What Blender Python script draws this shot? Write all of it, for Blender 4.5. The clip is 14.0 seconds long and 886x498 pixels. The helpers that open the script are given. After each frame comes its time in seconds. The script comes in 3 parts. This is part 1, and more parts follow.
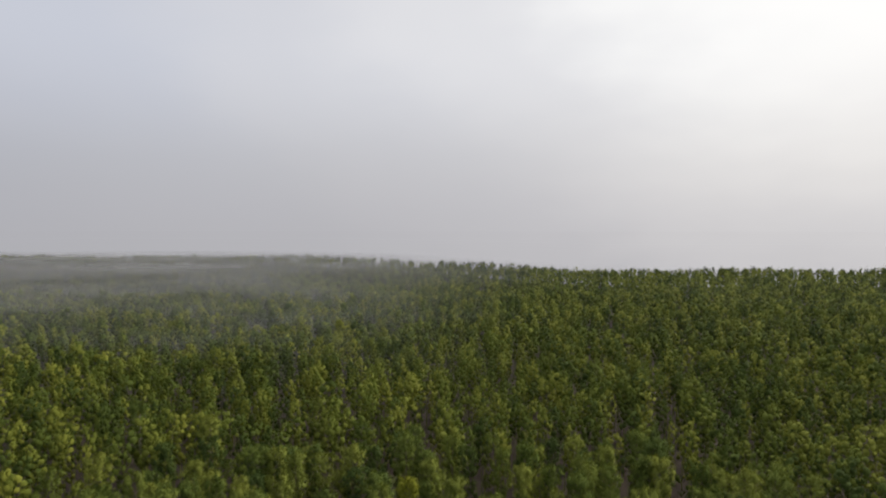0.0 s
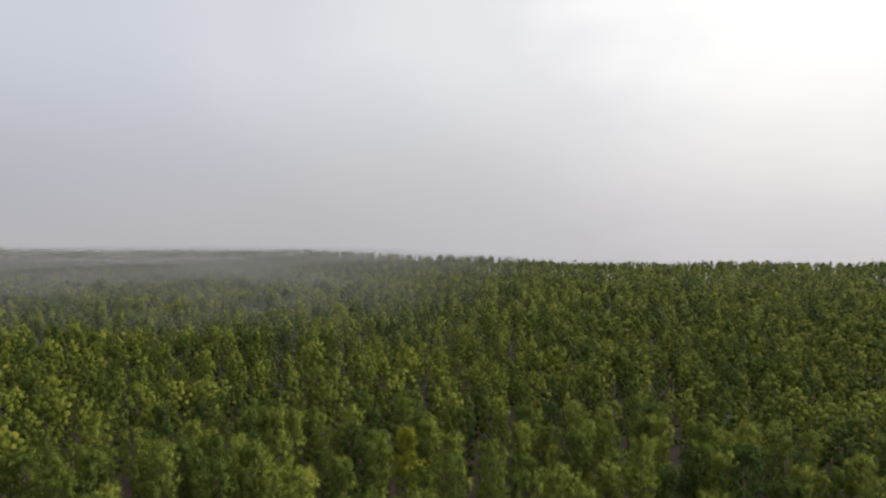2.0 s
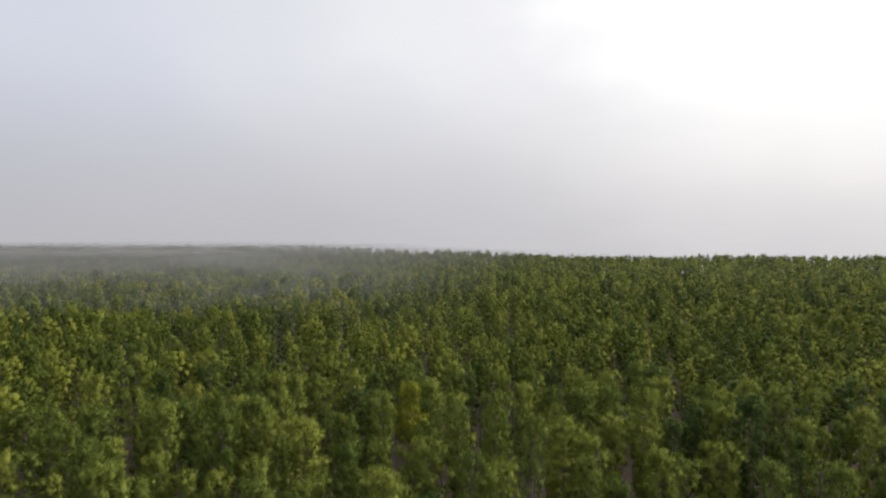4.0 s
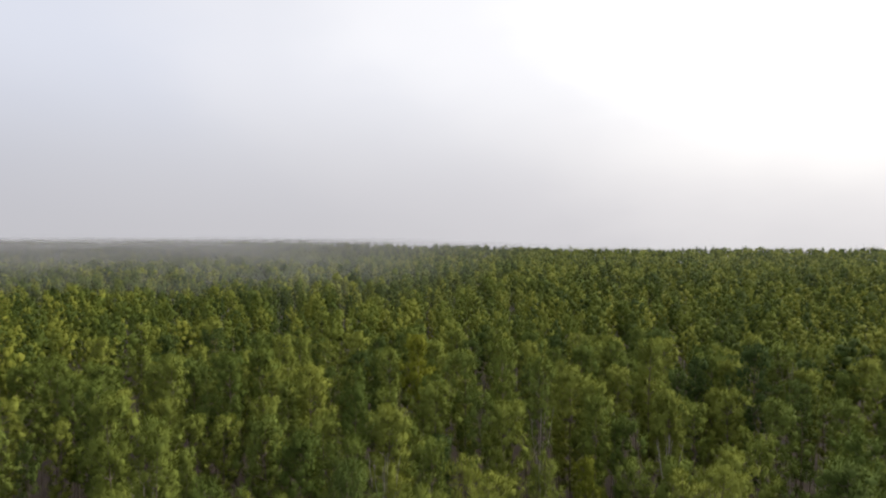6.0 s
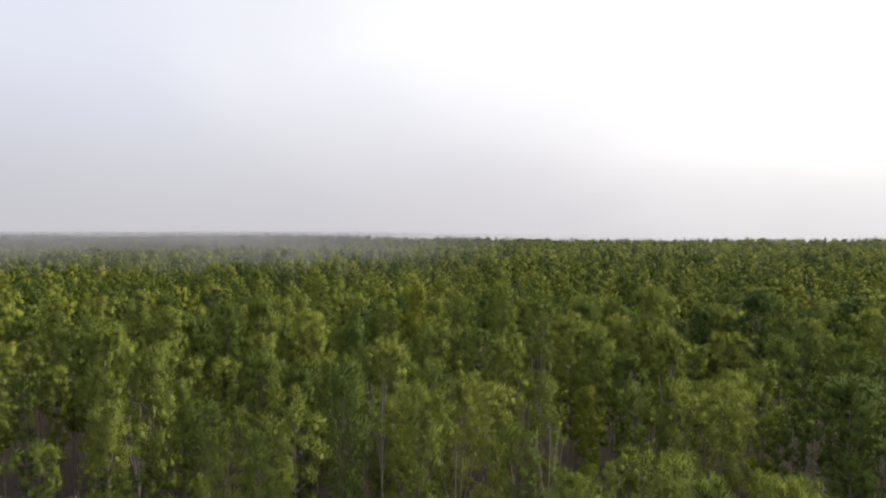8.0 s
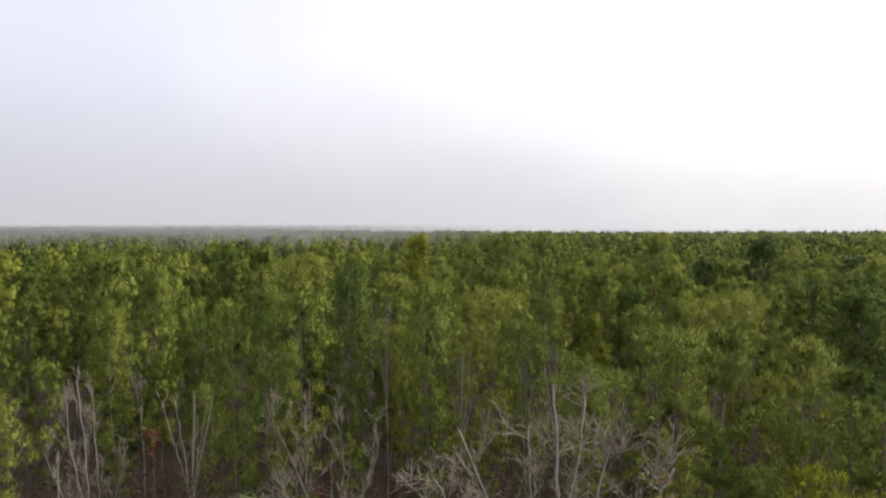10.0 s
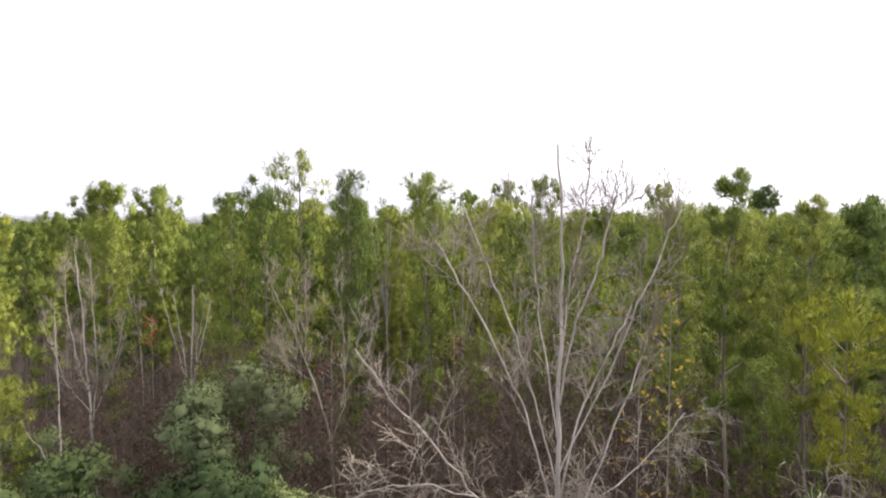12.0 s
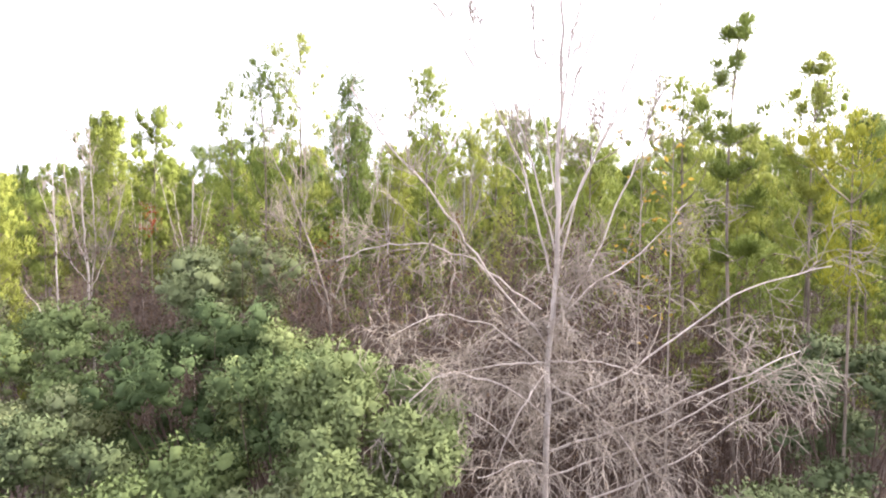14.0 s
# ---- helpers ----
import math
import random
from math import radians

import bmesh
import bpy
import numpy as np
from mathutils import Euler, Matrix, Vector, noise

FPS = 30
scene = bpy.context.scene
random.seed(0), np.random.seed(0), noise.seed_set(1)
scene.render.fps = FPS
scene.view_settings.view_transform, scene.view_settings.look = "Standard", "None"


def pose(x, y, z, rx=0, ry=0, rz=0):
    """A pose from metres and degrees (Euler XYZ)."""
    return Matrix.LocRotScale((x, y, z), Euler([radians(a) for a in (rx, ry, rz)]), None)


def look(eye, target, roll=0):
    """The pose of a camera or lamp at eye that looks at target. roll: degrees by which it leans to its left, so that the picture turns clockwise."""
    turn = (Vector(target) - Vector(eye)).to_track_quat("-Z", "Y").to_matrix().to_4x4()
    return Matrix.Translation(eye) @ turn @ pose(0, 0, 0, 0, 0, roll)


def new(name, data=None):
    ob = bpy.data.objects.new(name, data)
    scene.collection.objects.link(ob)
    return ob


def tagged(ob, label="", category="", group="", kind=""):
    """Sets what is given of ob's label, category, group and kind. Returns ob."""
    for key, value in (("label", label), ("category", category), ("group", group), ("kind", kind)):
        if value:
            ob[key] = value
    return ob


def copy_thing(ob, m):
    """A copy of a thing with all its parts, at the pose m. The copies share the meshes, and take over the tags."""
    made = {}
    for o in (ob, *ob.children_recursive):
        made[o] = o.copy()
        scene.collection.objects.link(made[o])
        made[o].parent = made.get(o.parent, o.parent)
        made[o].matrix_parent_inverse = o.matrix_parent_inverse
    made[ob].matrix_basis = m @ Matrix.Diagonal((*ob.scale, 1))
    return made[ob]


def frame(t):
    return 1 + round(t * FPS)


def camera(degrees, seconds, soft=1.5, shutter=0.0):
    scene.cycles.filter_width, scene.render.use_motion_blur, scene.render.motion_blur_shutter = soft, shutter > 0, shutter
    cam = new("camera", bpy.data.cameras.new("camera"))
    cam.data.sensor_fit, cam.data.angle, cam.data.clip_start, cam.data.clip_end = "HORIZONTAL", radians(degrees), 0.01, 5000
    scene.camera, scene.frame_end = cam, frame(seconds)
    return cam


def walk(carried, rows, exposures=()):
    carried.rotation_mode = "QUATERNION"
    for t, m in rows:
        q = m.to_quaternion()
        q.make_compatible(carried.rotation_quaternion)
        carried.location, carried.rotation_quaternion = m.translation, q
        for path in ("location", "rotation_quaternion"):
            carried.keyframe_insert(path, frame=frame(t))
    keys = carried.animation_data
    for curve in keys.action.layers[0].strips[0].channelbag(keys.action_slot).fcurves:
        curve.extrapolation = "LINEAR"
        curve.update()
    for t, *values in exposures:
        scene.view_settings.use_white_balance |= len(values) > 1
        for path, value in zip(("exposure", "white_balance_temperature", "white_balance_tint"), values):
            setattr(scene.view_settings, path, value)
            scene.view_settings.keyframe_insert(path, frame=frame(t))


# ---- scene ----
# Ground is z = 0; y runs ahead over the forest, x to the right.
cam = camera(77.0, 14.0, soft=2.1)
PATH = [
    (0.0, 0.91, 0.42, 39.00, 87.34, -0.00, 0.47),
    (0.5, 0.93, 0.43, 37.94, 87.37, -0.02, 0.49),
    (1.0, 0.91, 0.42, 36.87, 87.38, -0.03, 0.45),
    (1.5, 0.92, 0.37, 35.80, 87.38, -0.07, 0.39),
    (2.0, 0.91, 0.30, 34.77, 87.40, -0.09, 0.33),
    (2.5, 0.86, 0.23, 33.77, 87.40, -0.10, 0.29),
    (3.0, 0.82, 0.20, 32.85, 87.43, -0.12, 0.21),
    (5.5, -0.50, -0.21, 28.03, 87.48, -0.04, -0.40),
    (6.0, -0.45, -0.30, 27.08, 87.49, -0.02, -0.37),
    (6.5, -0.24, -0.32, 26.10, 87.47, 0.03, -0.29),
    (7.0, -0.20, -0.27, 25.11, 87.43, 0.07, -0.25),
    (7.5, -0.23, -0.21, 24.07, 87.41, 0.09, -0.21),
    (8.0, -0.29, -0.17, 23.00, 87.35, 0.10, -0.22),
    (10.5, -0.59, -0.07, 17.92, 87.33, 0.13, -0.27),
    (11.0, -0.57, -0.12, 16.96, 87.34, 0.12, -0.21),
    (11.5, -0.58, -0.14, 15.94, 87.34, 0.03, -0.22),
    (12.0, -0.61, -0.10, 14.90, 87.37, -0.05, -0.24),
    (12.5, -0.58, -0.07, 13.91, 87.37, -0.05, -0.20),
    (13.0, -0.46, -0.11, 12.98, 87.40, -0.05, 0.00),
    (13.5, -0.45, -0.14, 12.00, 87.41, -0.13, 0.13),
    (14.0, -0.51, -0.13, 11.00, 87.41, -0.26, 0.11),
]
EXPOSURES = [(0.0, -0.05, 6500, 10), (3.0, 0.08, 6500, 10), (8.0, 0.38, 6500, 11), (10.5, 0.56, 6450, 12), (11.5, 1.0, 6400, 14),
             (12.5, 1.78, 6300, 18), (14.0, 2.54, 6250, 23)]
walk(cam, [(r[0], pose(*r[1:])) for r in PATH], EXPOSURES)

# ---- light: a low sun veiled by fog, ahead to the right ----
SUN_TURN, SUN_LIFT = radians(54), radians(42)
SUN_WAY = Vector((math.sin(SUN_TURN) * math.cos(SUN_LIFT), math.cos(SUN_TURN) * math.cos(SUN_LIFT), math.sin(SUN_LIFT)))


def put_nodes(tree):
    """Shorthand for a node tree: add(kind, values, links to inputs)."""
    def add(kind, **values):
        n = tree.nodes.new(kind)
        for key, value in values.items():
            if key.startswith("i_"):
                slot = n.inputs[key[2:].replace("_", " ")]
            elif key[0] == "i" and key[1:].isdigit():
                slot = n.inputs[int(key[1:])]
            else:
                setattr(n, key, value)
                continue
            if isinstance(value, bpy.types.NodeSocket):
                tree.links.new(value, slot)
            else:
                slot.default_value = value
        return n
    return add


def ramp(add, value, stops, interpolation="LINEAR"):
    n = add("ShaderNodeValToRGB", i0=value)
    n.color_ramp.interpolation = interpolation
    while len(n.color_ramp.elements) < len(stops):
        n.color_ramp.elements.new(0.5)
    for e, (at, colour) in zip(n.color_ramp.elements, stops):
        e.position, e.color = at, (*colour, 1.0)
    return n.outputs[0]


def maths(add, op, a, b=0.0, c=0.0, clamp=False):
    return add("ShaderNodeMath", operation=op, use_clamp=clamp, i0=a, i1=b, i2=c).outputs[0]


def fog_sky():
    """Colour of the foggy sky in a direction: blue-grey to the side of the sun, white round it, dull at the horizon,
    and raised again in the unseen part behind the camera as fill light.
    """
    g = bpy.data.node_groups.new("fog_sky", "ShaderNodeTree")
    g.interface.new_socket("Way", in_out="INPUT", socket_type="NodeSocketVector")
    g.interface.new_socket("Color", in_out="OUTPUT", socket_type="NodeSocketColor")
    add = put_nodes(g)
    way = add("ShaderNodeVectorMath", operation="NORMALIZE", i0=add("NodeGroupInput").outputs[0]).outputs[0]
    toward = add("ShaderNodeVectorMath", operation="DOT_PRODUCT", i0=way, i1=tuple(SUN_WAY)).outputs["Value"]
    drift = add("ShaderNodeTexNoise", i_Vector=add("ShaderNodeMapping", i_Vector=way, i_Scale=(1.6, 1.6, 3.5)).outputs[0],
                i_Scale=1.3, i_Detail=4.0, i_Roughness=0.5).outputs[0]
    toward = maths(add, "ADD", toward, maths(add, "MULTIPLY", maths(add, "SUBTRACT", drift, 0.5), 0.32))
    lift = add("ShaderNodeSeparateXYZ", i0=way).outputs[2]
    toward = maths(add, "MULTIPLY_ADD", toward, 0.5, 0.5)
    # the first two stops brighten the unseen sky behind, to fill camera-facing sides
    high = ramp(add, toward, [(0.0, (0.82, 0.85, 0.91)), (0.2, (0.74, 0.77, 0.85)), (0.41, (0.53, 0.57, 0.69)), (0.6, (0.65, 0.675, 0.755)),
                              (0.71, (0.73, 0.74, 0.79)), (0.83, (0.84, 0.84, 0.865)), (0.92, (1.08, 1.075, 1.06)), (1.0, (1.8, 1.77, 1.72))], "EASE")
    low = ramp(add, toward, [(0.0, (0.55, 0.55, 0.58)), (0.2, (0.50, 0.50, 0.53)), (0.41, (0.45, 0.45, 0.48)), (0.65, (0.50, 0.495, 0.52)),
                             (0.775, (0.56, 0.55, 0.57)), (0.875, (0.72, 0.70, 0.70)), (1.0, (1.0, 0.97, 0.95))])
    up = add("ShaderNodeMapRange", interpolation_type="SMOOTHSTEP", i0=lift, i1=-0.02, i2=0.30, i3=0.0, i4=1.0).outputs[0]
    mix = add("ShaderNodeMix", data_type="RGBA", i0=up, i6=low, i7=high).outputs[2]
    g.links.new(mix, add("NodeGroupOutput").inputs[0])
    return g


FOG_SKY = fog_sky()
world = bpy.data.worlds.new("overcast_sky")
scene.world = world
world.use_nodes = True
world.node_tree.nodes.clear()
add = put_nodes(world.node_tree)
clear_sky = add("ShaderNodeTexSky", sky_type="NISHITA", sun_disc=False, sun_elevation=SUN_LIFT, sun_rotation=SUN_TURN,
                dust_density=4.0)
veil = add("ShaderNodeGroup", node_tree=FOG_SKY, i0=add("ShaderNodeTexCoord").outputs["Generated"])
blue = add("ShaderNodeBackground", i0=clear_sky.outputs[0], i1=0.06)
grey = add("ShaderNodeBackground", i0=veil.outputs[0], i1=1.0)
both = add("ShaderNodeMixShader", i0=0.9, i1=blue.outputs[0], i2=grey.outputs[0])
add("ShaderNodeOutputWorld", i0=both.outputs[0])

sun_lamp = bpy.data.lights.new("sun", "SUN")
sun_lamp.energy, sun_lamp.angle, sun_lamp.color = 2.7, radians(20), (1.0, 0.93, 0.80)
new("sun", sun_lamp).matrix_world = look(tuple(SUN_WAY * 200), (0, 0, 0))


# ---- materials ----
def material(name):
    m = bpy.data.materials.new(name)
    m.use_nodes = True
    m.node_tree.nodes.clear()
    return m, put_nodes(m.node_tree)


def foliage(name, dark, mid, light, single=True, through_light=0.3):
    """Leaves or needles: tint from plant to plant, patches within a plant, light that comes through."""
    m, add = material(name)
    place = add("ShaderNodeNewGeometry").outputs["Position"]
    patch = add("ShaderNodeTexNoise", i_Vector=place, i_Scale=0.55, i_Detail=3.0).outputs[0]
    grain = add("ShaderNodeTexNoise", i_Vector=place, i_Scale=9.0, i_Detail=2.0).outputs[0]
    if single:
        own = add("ShaderNodeObjectInfo").outputs["Random"]
    else:
        own = add("ShaderNodeAttribute", attribute_name="plant").outputs["Fac"]
    tone = maths(add, "ADD", maths(add, "MULTIPLY_ADD", own, 0.8, 0.02), maths(add, "MULTIPLY", patch, 0.22))
    tone = maths(add, "ADD", tone, maths(add, "MULTIPLY", maths(add, "SUBTRACT", grain, 0.5), 0.35 if single else 0.15))
    colour = ramp(add, tone, [(0.15, dark), (0.5, mid), (0.9, light)])
    face = add("ShaderNodeBsdfPrincipled", i_Base_Color=colour, i_Roughness=0.8, i_Specular_IOR_Level=0.08)
    back = add("ShaderNodeBsdfTranslucent", i0=colour)
    add("ShaderNodeOutputMaterial", i0=add("ShaderNodeMixShader", i0=through_light, i1=face.outputs[0], i2=back.outputs[0]).outputs[0])
    return m


def bark(name, dark, light, scale=6.0, rough=0.85):
    m, add = material(name)
    place = add("ShaderNodeNewGeometry").outputs["Position"]
    long_grain = add("ShaderNodeMapping", i_Vector=place, i_Scale=(1.0, 1.0, 0.25)).outputs[0]
    coarse = add("ShaderNodeTexNoise", i_Vector=long_grain, i_Scale=scale, i_Detail=5.0, i_Roughness=0.65).outputs[0]
    blotch = add("ShaderNodeTexNoise", i_Vector=place, i_Scale=0.9, i_Detail=2.0).outputs[0]
    tone = maths(add, "ADD", maths(add, "MULTIPLY", coarse, 0.65), maths(add, "MULTIPLY", blotch, 0.4))
    colour = ramp(add, tone, [(0.3, dark), (0.72, light)])
    relief = add("ShaderNodeBump", i_Strength=0.5, i_Distance=0.02, i_Height=coarse).outputs[0]
    face = add("ShaderNodeBsdfPrincipled", i_Base_Color=colour, i_Roughness=rough, i_Normal=relief, i_Specular_IOR_Level=0.2)
    add("ShaderNodeOutputMaterial", i0=face.outputs[0])
    return m


NEEDLES = foliage("pine_needles", (0.056, 0.086, 0.023), (0.127, 0.166, 0.035), (0.222, 0.248, 0.046), through_light=0.17)
# lighter copy of the pine needles, with sunlight on the heads put into the colour
NEEDLES_BRIGHT = foliage("sun_tinted_needles", (0.092, 0.128, 0.026), (0.152, 0.188, 0.036), (0.225, 0.250, 0.046), through_light=0.2)
NEEDLES_YELLOW = foliage("yellowing_needles", (0.13, 0.150, 0.018), (0.24, 0.250, 0.027), (0.33, 0.32, 0.038), through_light=0.25)
NEEDLES_FAR = foliage("forest_needles", (0.044, 0.066, 0.014), (0.097, 0.124, 0.020), (0.186, 0.201, 0.031), single=False, through_light=0.2)
LEAVES = foliage("evergreen_leaves", (0.054, 0.080, 0.030), (0.104, 0.138, 0.050), (0.158, 0.192, 0.074), through_light=0.22)
LEAVES_DULL = foliage("grey_green_leaves", (0.056, 0.077, 0.034), (0.106, 0.132, 0.058), (0.162, 0.186, 0.084), through_light=0.2)
LEAVES_RUST = foliage("rust_leaves", (0.09, 0.022, 0.008), (0.22, 0.05, 0.014), (0.33, 0.11, 0.025))
LEAVES_GOLD = foliage("golden_leaves", (0.25, 0.16, 0.02), (0.42, 0.30, 0.05), (0.6, 0.46, 0.13))
LEAVES_DEAD = foliage("dead_leaves", (0.04, 0.025, 0.017), (0.085, 0.056, 0.037), (0.16, 0.115, 0.072), single=False)
PINE_BARK = bark("pine_bark", (0.060, 0.046, 0.034), (0.25, 0.205, 0.155))
PALE_BARK = bark("pale_bark", (0.17, 0.145, 0.118), (0.52, 0.465, 0.395), 9.0)
TWIG_BARK = bark("twig_bark", (0.108, 0.088, 0.066), (0.33, 0.285, 0.222), 5.0)
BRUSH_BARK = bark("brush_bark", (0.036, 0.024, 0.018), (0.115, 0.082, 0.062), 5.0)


def litter():
    m, add = material("needle_litter")
    place = add("ShaderNodeNewGeometry").outputs["Position"]
    coarse = add("ShaderNodeTexNoise", i_Vector=place, i_Scale=0.35, i_Detail=6.0, i_Roughness=0.6).outputs[0]
    fine = add("ShaderNodeTexNoise", i_Vector=place, i_Scale=14.0, i_Detail=4.0, i_Roughness=0.7).outputs[0]
    tone = maths(add, "ADD", maths(add, "MULTIPLY", coarse, 0.6), maths(add, "MULTIPLY", fine, 0.45))
    colour = ramp(add, tone, [(0.25, (0.012, 0.008, 0.005)), (0.5, (0.030, 0.019, 0.011)), (0.8, (0.062, 0.040, 0.022))])
    relief = add("ShaderNodeBump", i_Strength=0.7, i_Distance=0.05, i_Height=fine).outputs[0]
    add("ShaderNodeOutputMaterial", i0=add("ShaderNodeBsdfPrincipled", i_Base_Color=colour, i_Roughness=0.95, i_Normal=relief).outputs[0])
    return m


LITTER = litter()


# ---- mesh helpers ----
class Soup:
    """Gathers triangles from many small pieces into one mesh."""

    def __init__(self):
        self.v, self.f, self.turned, self.n = [], [], [], 0

    def add(self, verts, faces, normals=None):
        self.v.append(np.asarray(verts, np.float32).reshape(-1, 3))
        self.f.append(np.asarray(faces, np.int32).reshape(-1, 3) + self.n)
        if normals is not None:
            self.turned.append(np.asarray(normals, np.float32).reshape(-1, 3))
        self.n += len(self.v[-1])

    def arrays(self):
        return np.concatenate(self.v), np.concatenate(self.f)

    def normals(self):
        return np.concatenate(self.turned) if len(self.turned) == len(self.v) else None


def mesh_of(name, verts, faces, mat, smooth=False, plant=None, normals=None):
    m = bpy.data.meshes.new(name)
    m.vertices.add(len(verts))
    m.vertices.foreach_set("co", np.asarray(verts, np.float32).ravel())
    m.loops.add(len(faces) * 3)
    m.loops.foreach_set("vertex_index", np.asarray(faces, np.int32).ravel())
    m.polygons.add(len(faces))
    m.polygons.foreach_set("loop_start", np.arange(0, len(faces) * 3, 3, dtype=np.int32))
    m.polygons.foreach_set("use_smooth", np.full(len(faces), smooth or normals is not None))
    m.materials.append(mat)
    m.update(calc_edges=True)
    if plant is not None:
        m.attributes.new("plant", "FLOAT", "POINT").data.foreach_set("value", np.asarray(plant, np.float32))
    if normals is not None:
        m.attributes.new("custom_normal", "FLOAT_VECTOR", "POINT").data.foreach_set("vector", np.asarray(normals, np.float32).ravel())
    return m


def part(name, soup, mat, parent, label="", smooth=False):
    ob = new(name, mesh_of(name, *soup.arrays(), mat, smooth, normals=soup.normals()))
    ob.parent = parent
    return tagged(ob, label)


def unit(v):
    v = np.asarray(v, float)
    return v / (np.linalg.norm(v, axis=-1, keepdims=True) + 1e-9)


def tube(soup, points, radii, sides=5):
    """A tapered limb along points."""
    p = np.asarray(points, float)
    way = unit(np.gradient(p, axis=0))
    side = unit(np.cross(way, (0.31, 0.95, 0.12)))
    up = np.cross(way, side)
    a = np.arange(sides) * 2 * np.pi / sides
    ring = side[:, None] * np.cos(a)[None, :, None] + up[:, None] * np.sin(a)[None, :, None]
    v = p[:, None] + ring * np.asarray(radii, float)[:, None, None]
    k, j = np.meshgrid(np.arange(len(p) - 1), np.arange(sides), indexing="ij")
    j2 = (j + 1) % sides
    q = [k * sides + j, k * sides + j2, (k + 1) * sides + j2, (k + 1) * sides + j]
    f = np.concatenate([np.stack([q[0], q[1], q[2]], -1).reshape(-1, 3), np.stack([q[0], q[2], q[3]], -1).reshape(-1, 3)])
    soup.add(v.reshape(-1, 3), f)


def facing(v, out):
    """Winds triangles so that their fronts look the way of out."""
    n = np.cross(v[:, 1] - v[:, 0], v[:, 2] - v[:, 0])
    back = (n * out).sum(1) < 0
    v[back] = v[back][:, [1, 0, 2]]
    return v


def blades(soup, centres, axes, rng, count, length, width, spread, shoot=0.0, out=None):
    """Sprays of narrow blades: a bundle of needles set along a short shoot at each centre, fanned about its axis.
    out: the way each bundle faces, so that a tuft takes light as a soft mass."""
    axis = unit(np.repeat(np.asarray(axes, float), count, axis=0))
    c = np.repeat(np.asarray(centres, float), count, axis=0)
    a = unit(axis + rng.normal(0, spread, (len(c), 3)))
    size = length * rng.uniform(0.65, 1.25, (len(c), 1))
    flat = unit(np.cross(a, rng.normal(0, 1, (len(c), 3)))) * (width * 0.5)
    root = c + rng.normal(0, length * 0.14, c.shape) + axis * rng.uniform(0, 1, (len(c), 1)) * shoot
    v = np.stack([root - flat + a * size * 0.2, root + flat + a * size * 0.2, root + a * size], 1)
    n = None
    if out is not None:
        o = unit(unit(np.repeat(np.asarray(out, float), count, axis=0)) + rng.normal(0, 0.13, c.shape))
        v, n = facing(v, o), np.repeat(o, 3, axis=0)
    soup.add(v.reshape(-1, 3), np.arange(len(c) * 3).reshape(-1, 3), n)


def leaves(soup, centres, rng, length, width, outward=None):
    """Single folded leaves, two triangles each, lying at random or facing outward."""
    c = np.asarray(centres, float)
    along = unit(rng.normal(0, 1, c.shape))
    face = rng.normal(0, 1, c.shape)
    if outward is not None:
        outward = unit(outward)
        face = face * 0.5 + outward
    across = unit(np.cross(face, along)) * (width * 0.5)
    size = length * rng.uniform(0.7, 1.3, (len(c), 1))
    v = np.stack([c, c + along * size * 0.5 + across, c + along * size, c + along * size * 0.5 - across], 1)
    k = np.arange(len(c))[:, None] * 4
    n = None
    if outward is not None:
        back = (np.cross(v[:, 1] - v[:, 0], v[:, 2] - v[:, 0]) * outward).sum(1) < 0
        v[back] = v[back][:, [0, 3, 2, 1]]
        n = np.repeat(unit(outward + rng.normal(0, 0.2, c.shape)), 4, axis=0)
    soup.add(v.reshape(-1, 3), np.concatenate([k + [0, 1, 2], k + [0, 2, 3]]), n)


def ball(detail):
    """Corners and triangles of a round lump."""
    if detail == 0:
        v = [(1, 0, 0), (-1, 0, 0), (0, 1, 0), (0, -1, 0), (0, 0, 1), (0, 0, -1)]
        f = [(0, 2, 4), (2, 1, 4), (1, 3, 4), (3, 0, 4), (2, 0, 5), (1, 2, 5), (3, 1, 5), (0, 3, 5)]
        return np.array(v, float), np.array(f)
    bm = bmesh.new()
    bmesh.ops.create_icosphere(bm, subdivisions=detail, radius=1.0)
    v, f = np.array([q.co[:] for q in bm.verts]), np.array([[q.index for q in p.verts] for p in bm.faces])
    bm.free()
    return v, f


LUMPS = [ball(0), ball(1), ball(2)]


def puff(soup, centre, size, rng, out, detail=1, tall=1.25):
    """The dense heart of a needle or leaf clump: a small ragged lump."""
    v, f = LUMPS[detail]
    turn = np.array(Euler(rng.uniform(0, 6.28, 3)).to_matrix())
    w = (v @ turn.T) * rng.uniform(0.5, 1.25, (len(v), 1))
    soup.add(centre + w * size * np.array((1, 1, tall)), f, unit(unit(w) * 0.6 + out))


def needle_clump(soup, centre, size, rng, out, detail, count, length, width, core=0.6):
    """A clump of needle brushes: needles that stand out and up through a rounded mass, round a small dense heart where seen from far."""
    if core:
        puff(soup, centre, size * core, rng, out, detail, 1.3)
    off = unit(rng.normal(0, 1, (count, 3)) + (0, 0, 0.2)) * rng.uniform(0.25, 1.0, (count, 1)) ** 0.5
    # needles gather in brushes
    brushes = max(2, count // 9)
    off[brushes:] = off[rng.integers(0, brushes, count - brushes)] + rng.normal(0, 0.14, (count - brushes, 3))
    spots = centre + off * size * (0.85, 0.85, 1.1)
    blades(soup, spots, off * 0.7 + (0, 0, 0.9), rng, 1, length, width, 0.42, 0.0, off * 0.7 + out)


# ---- pines ----
def dome(s):
    """Crown radius at a share s of its depth below the top: a rounded spire, drawn in towards the base."""
    s = np.asarray(s, float)
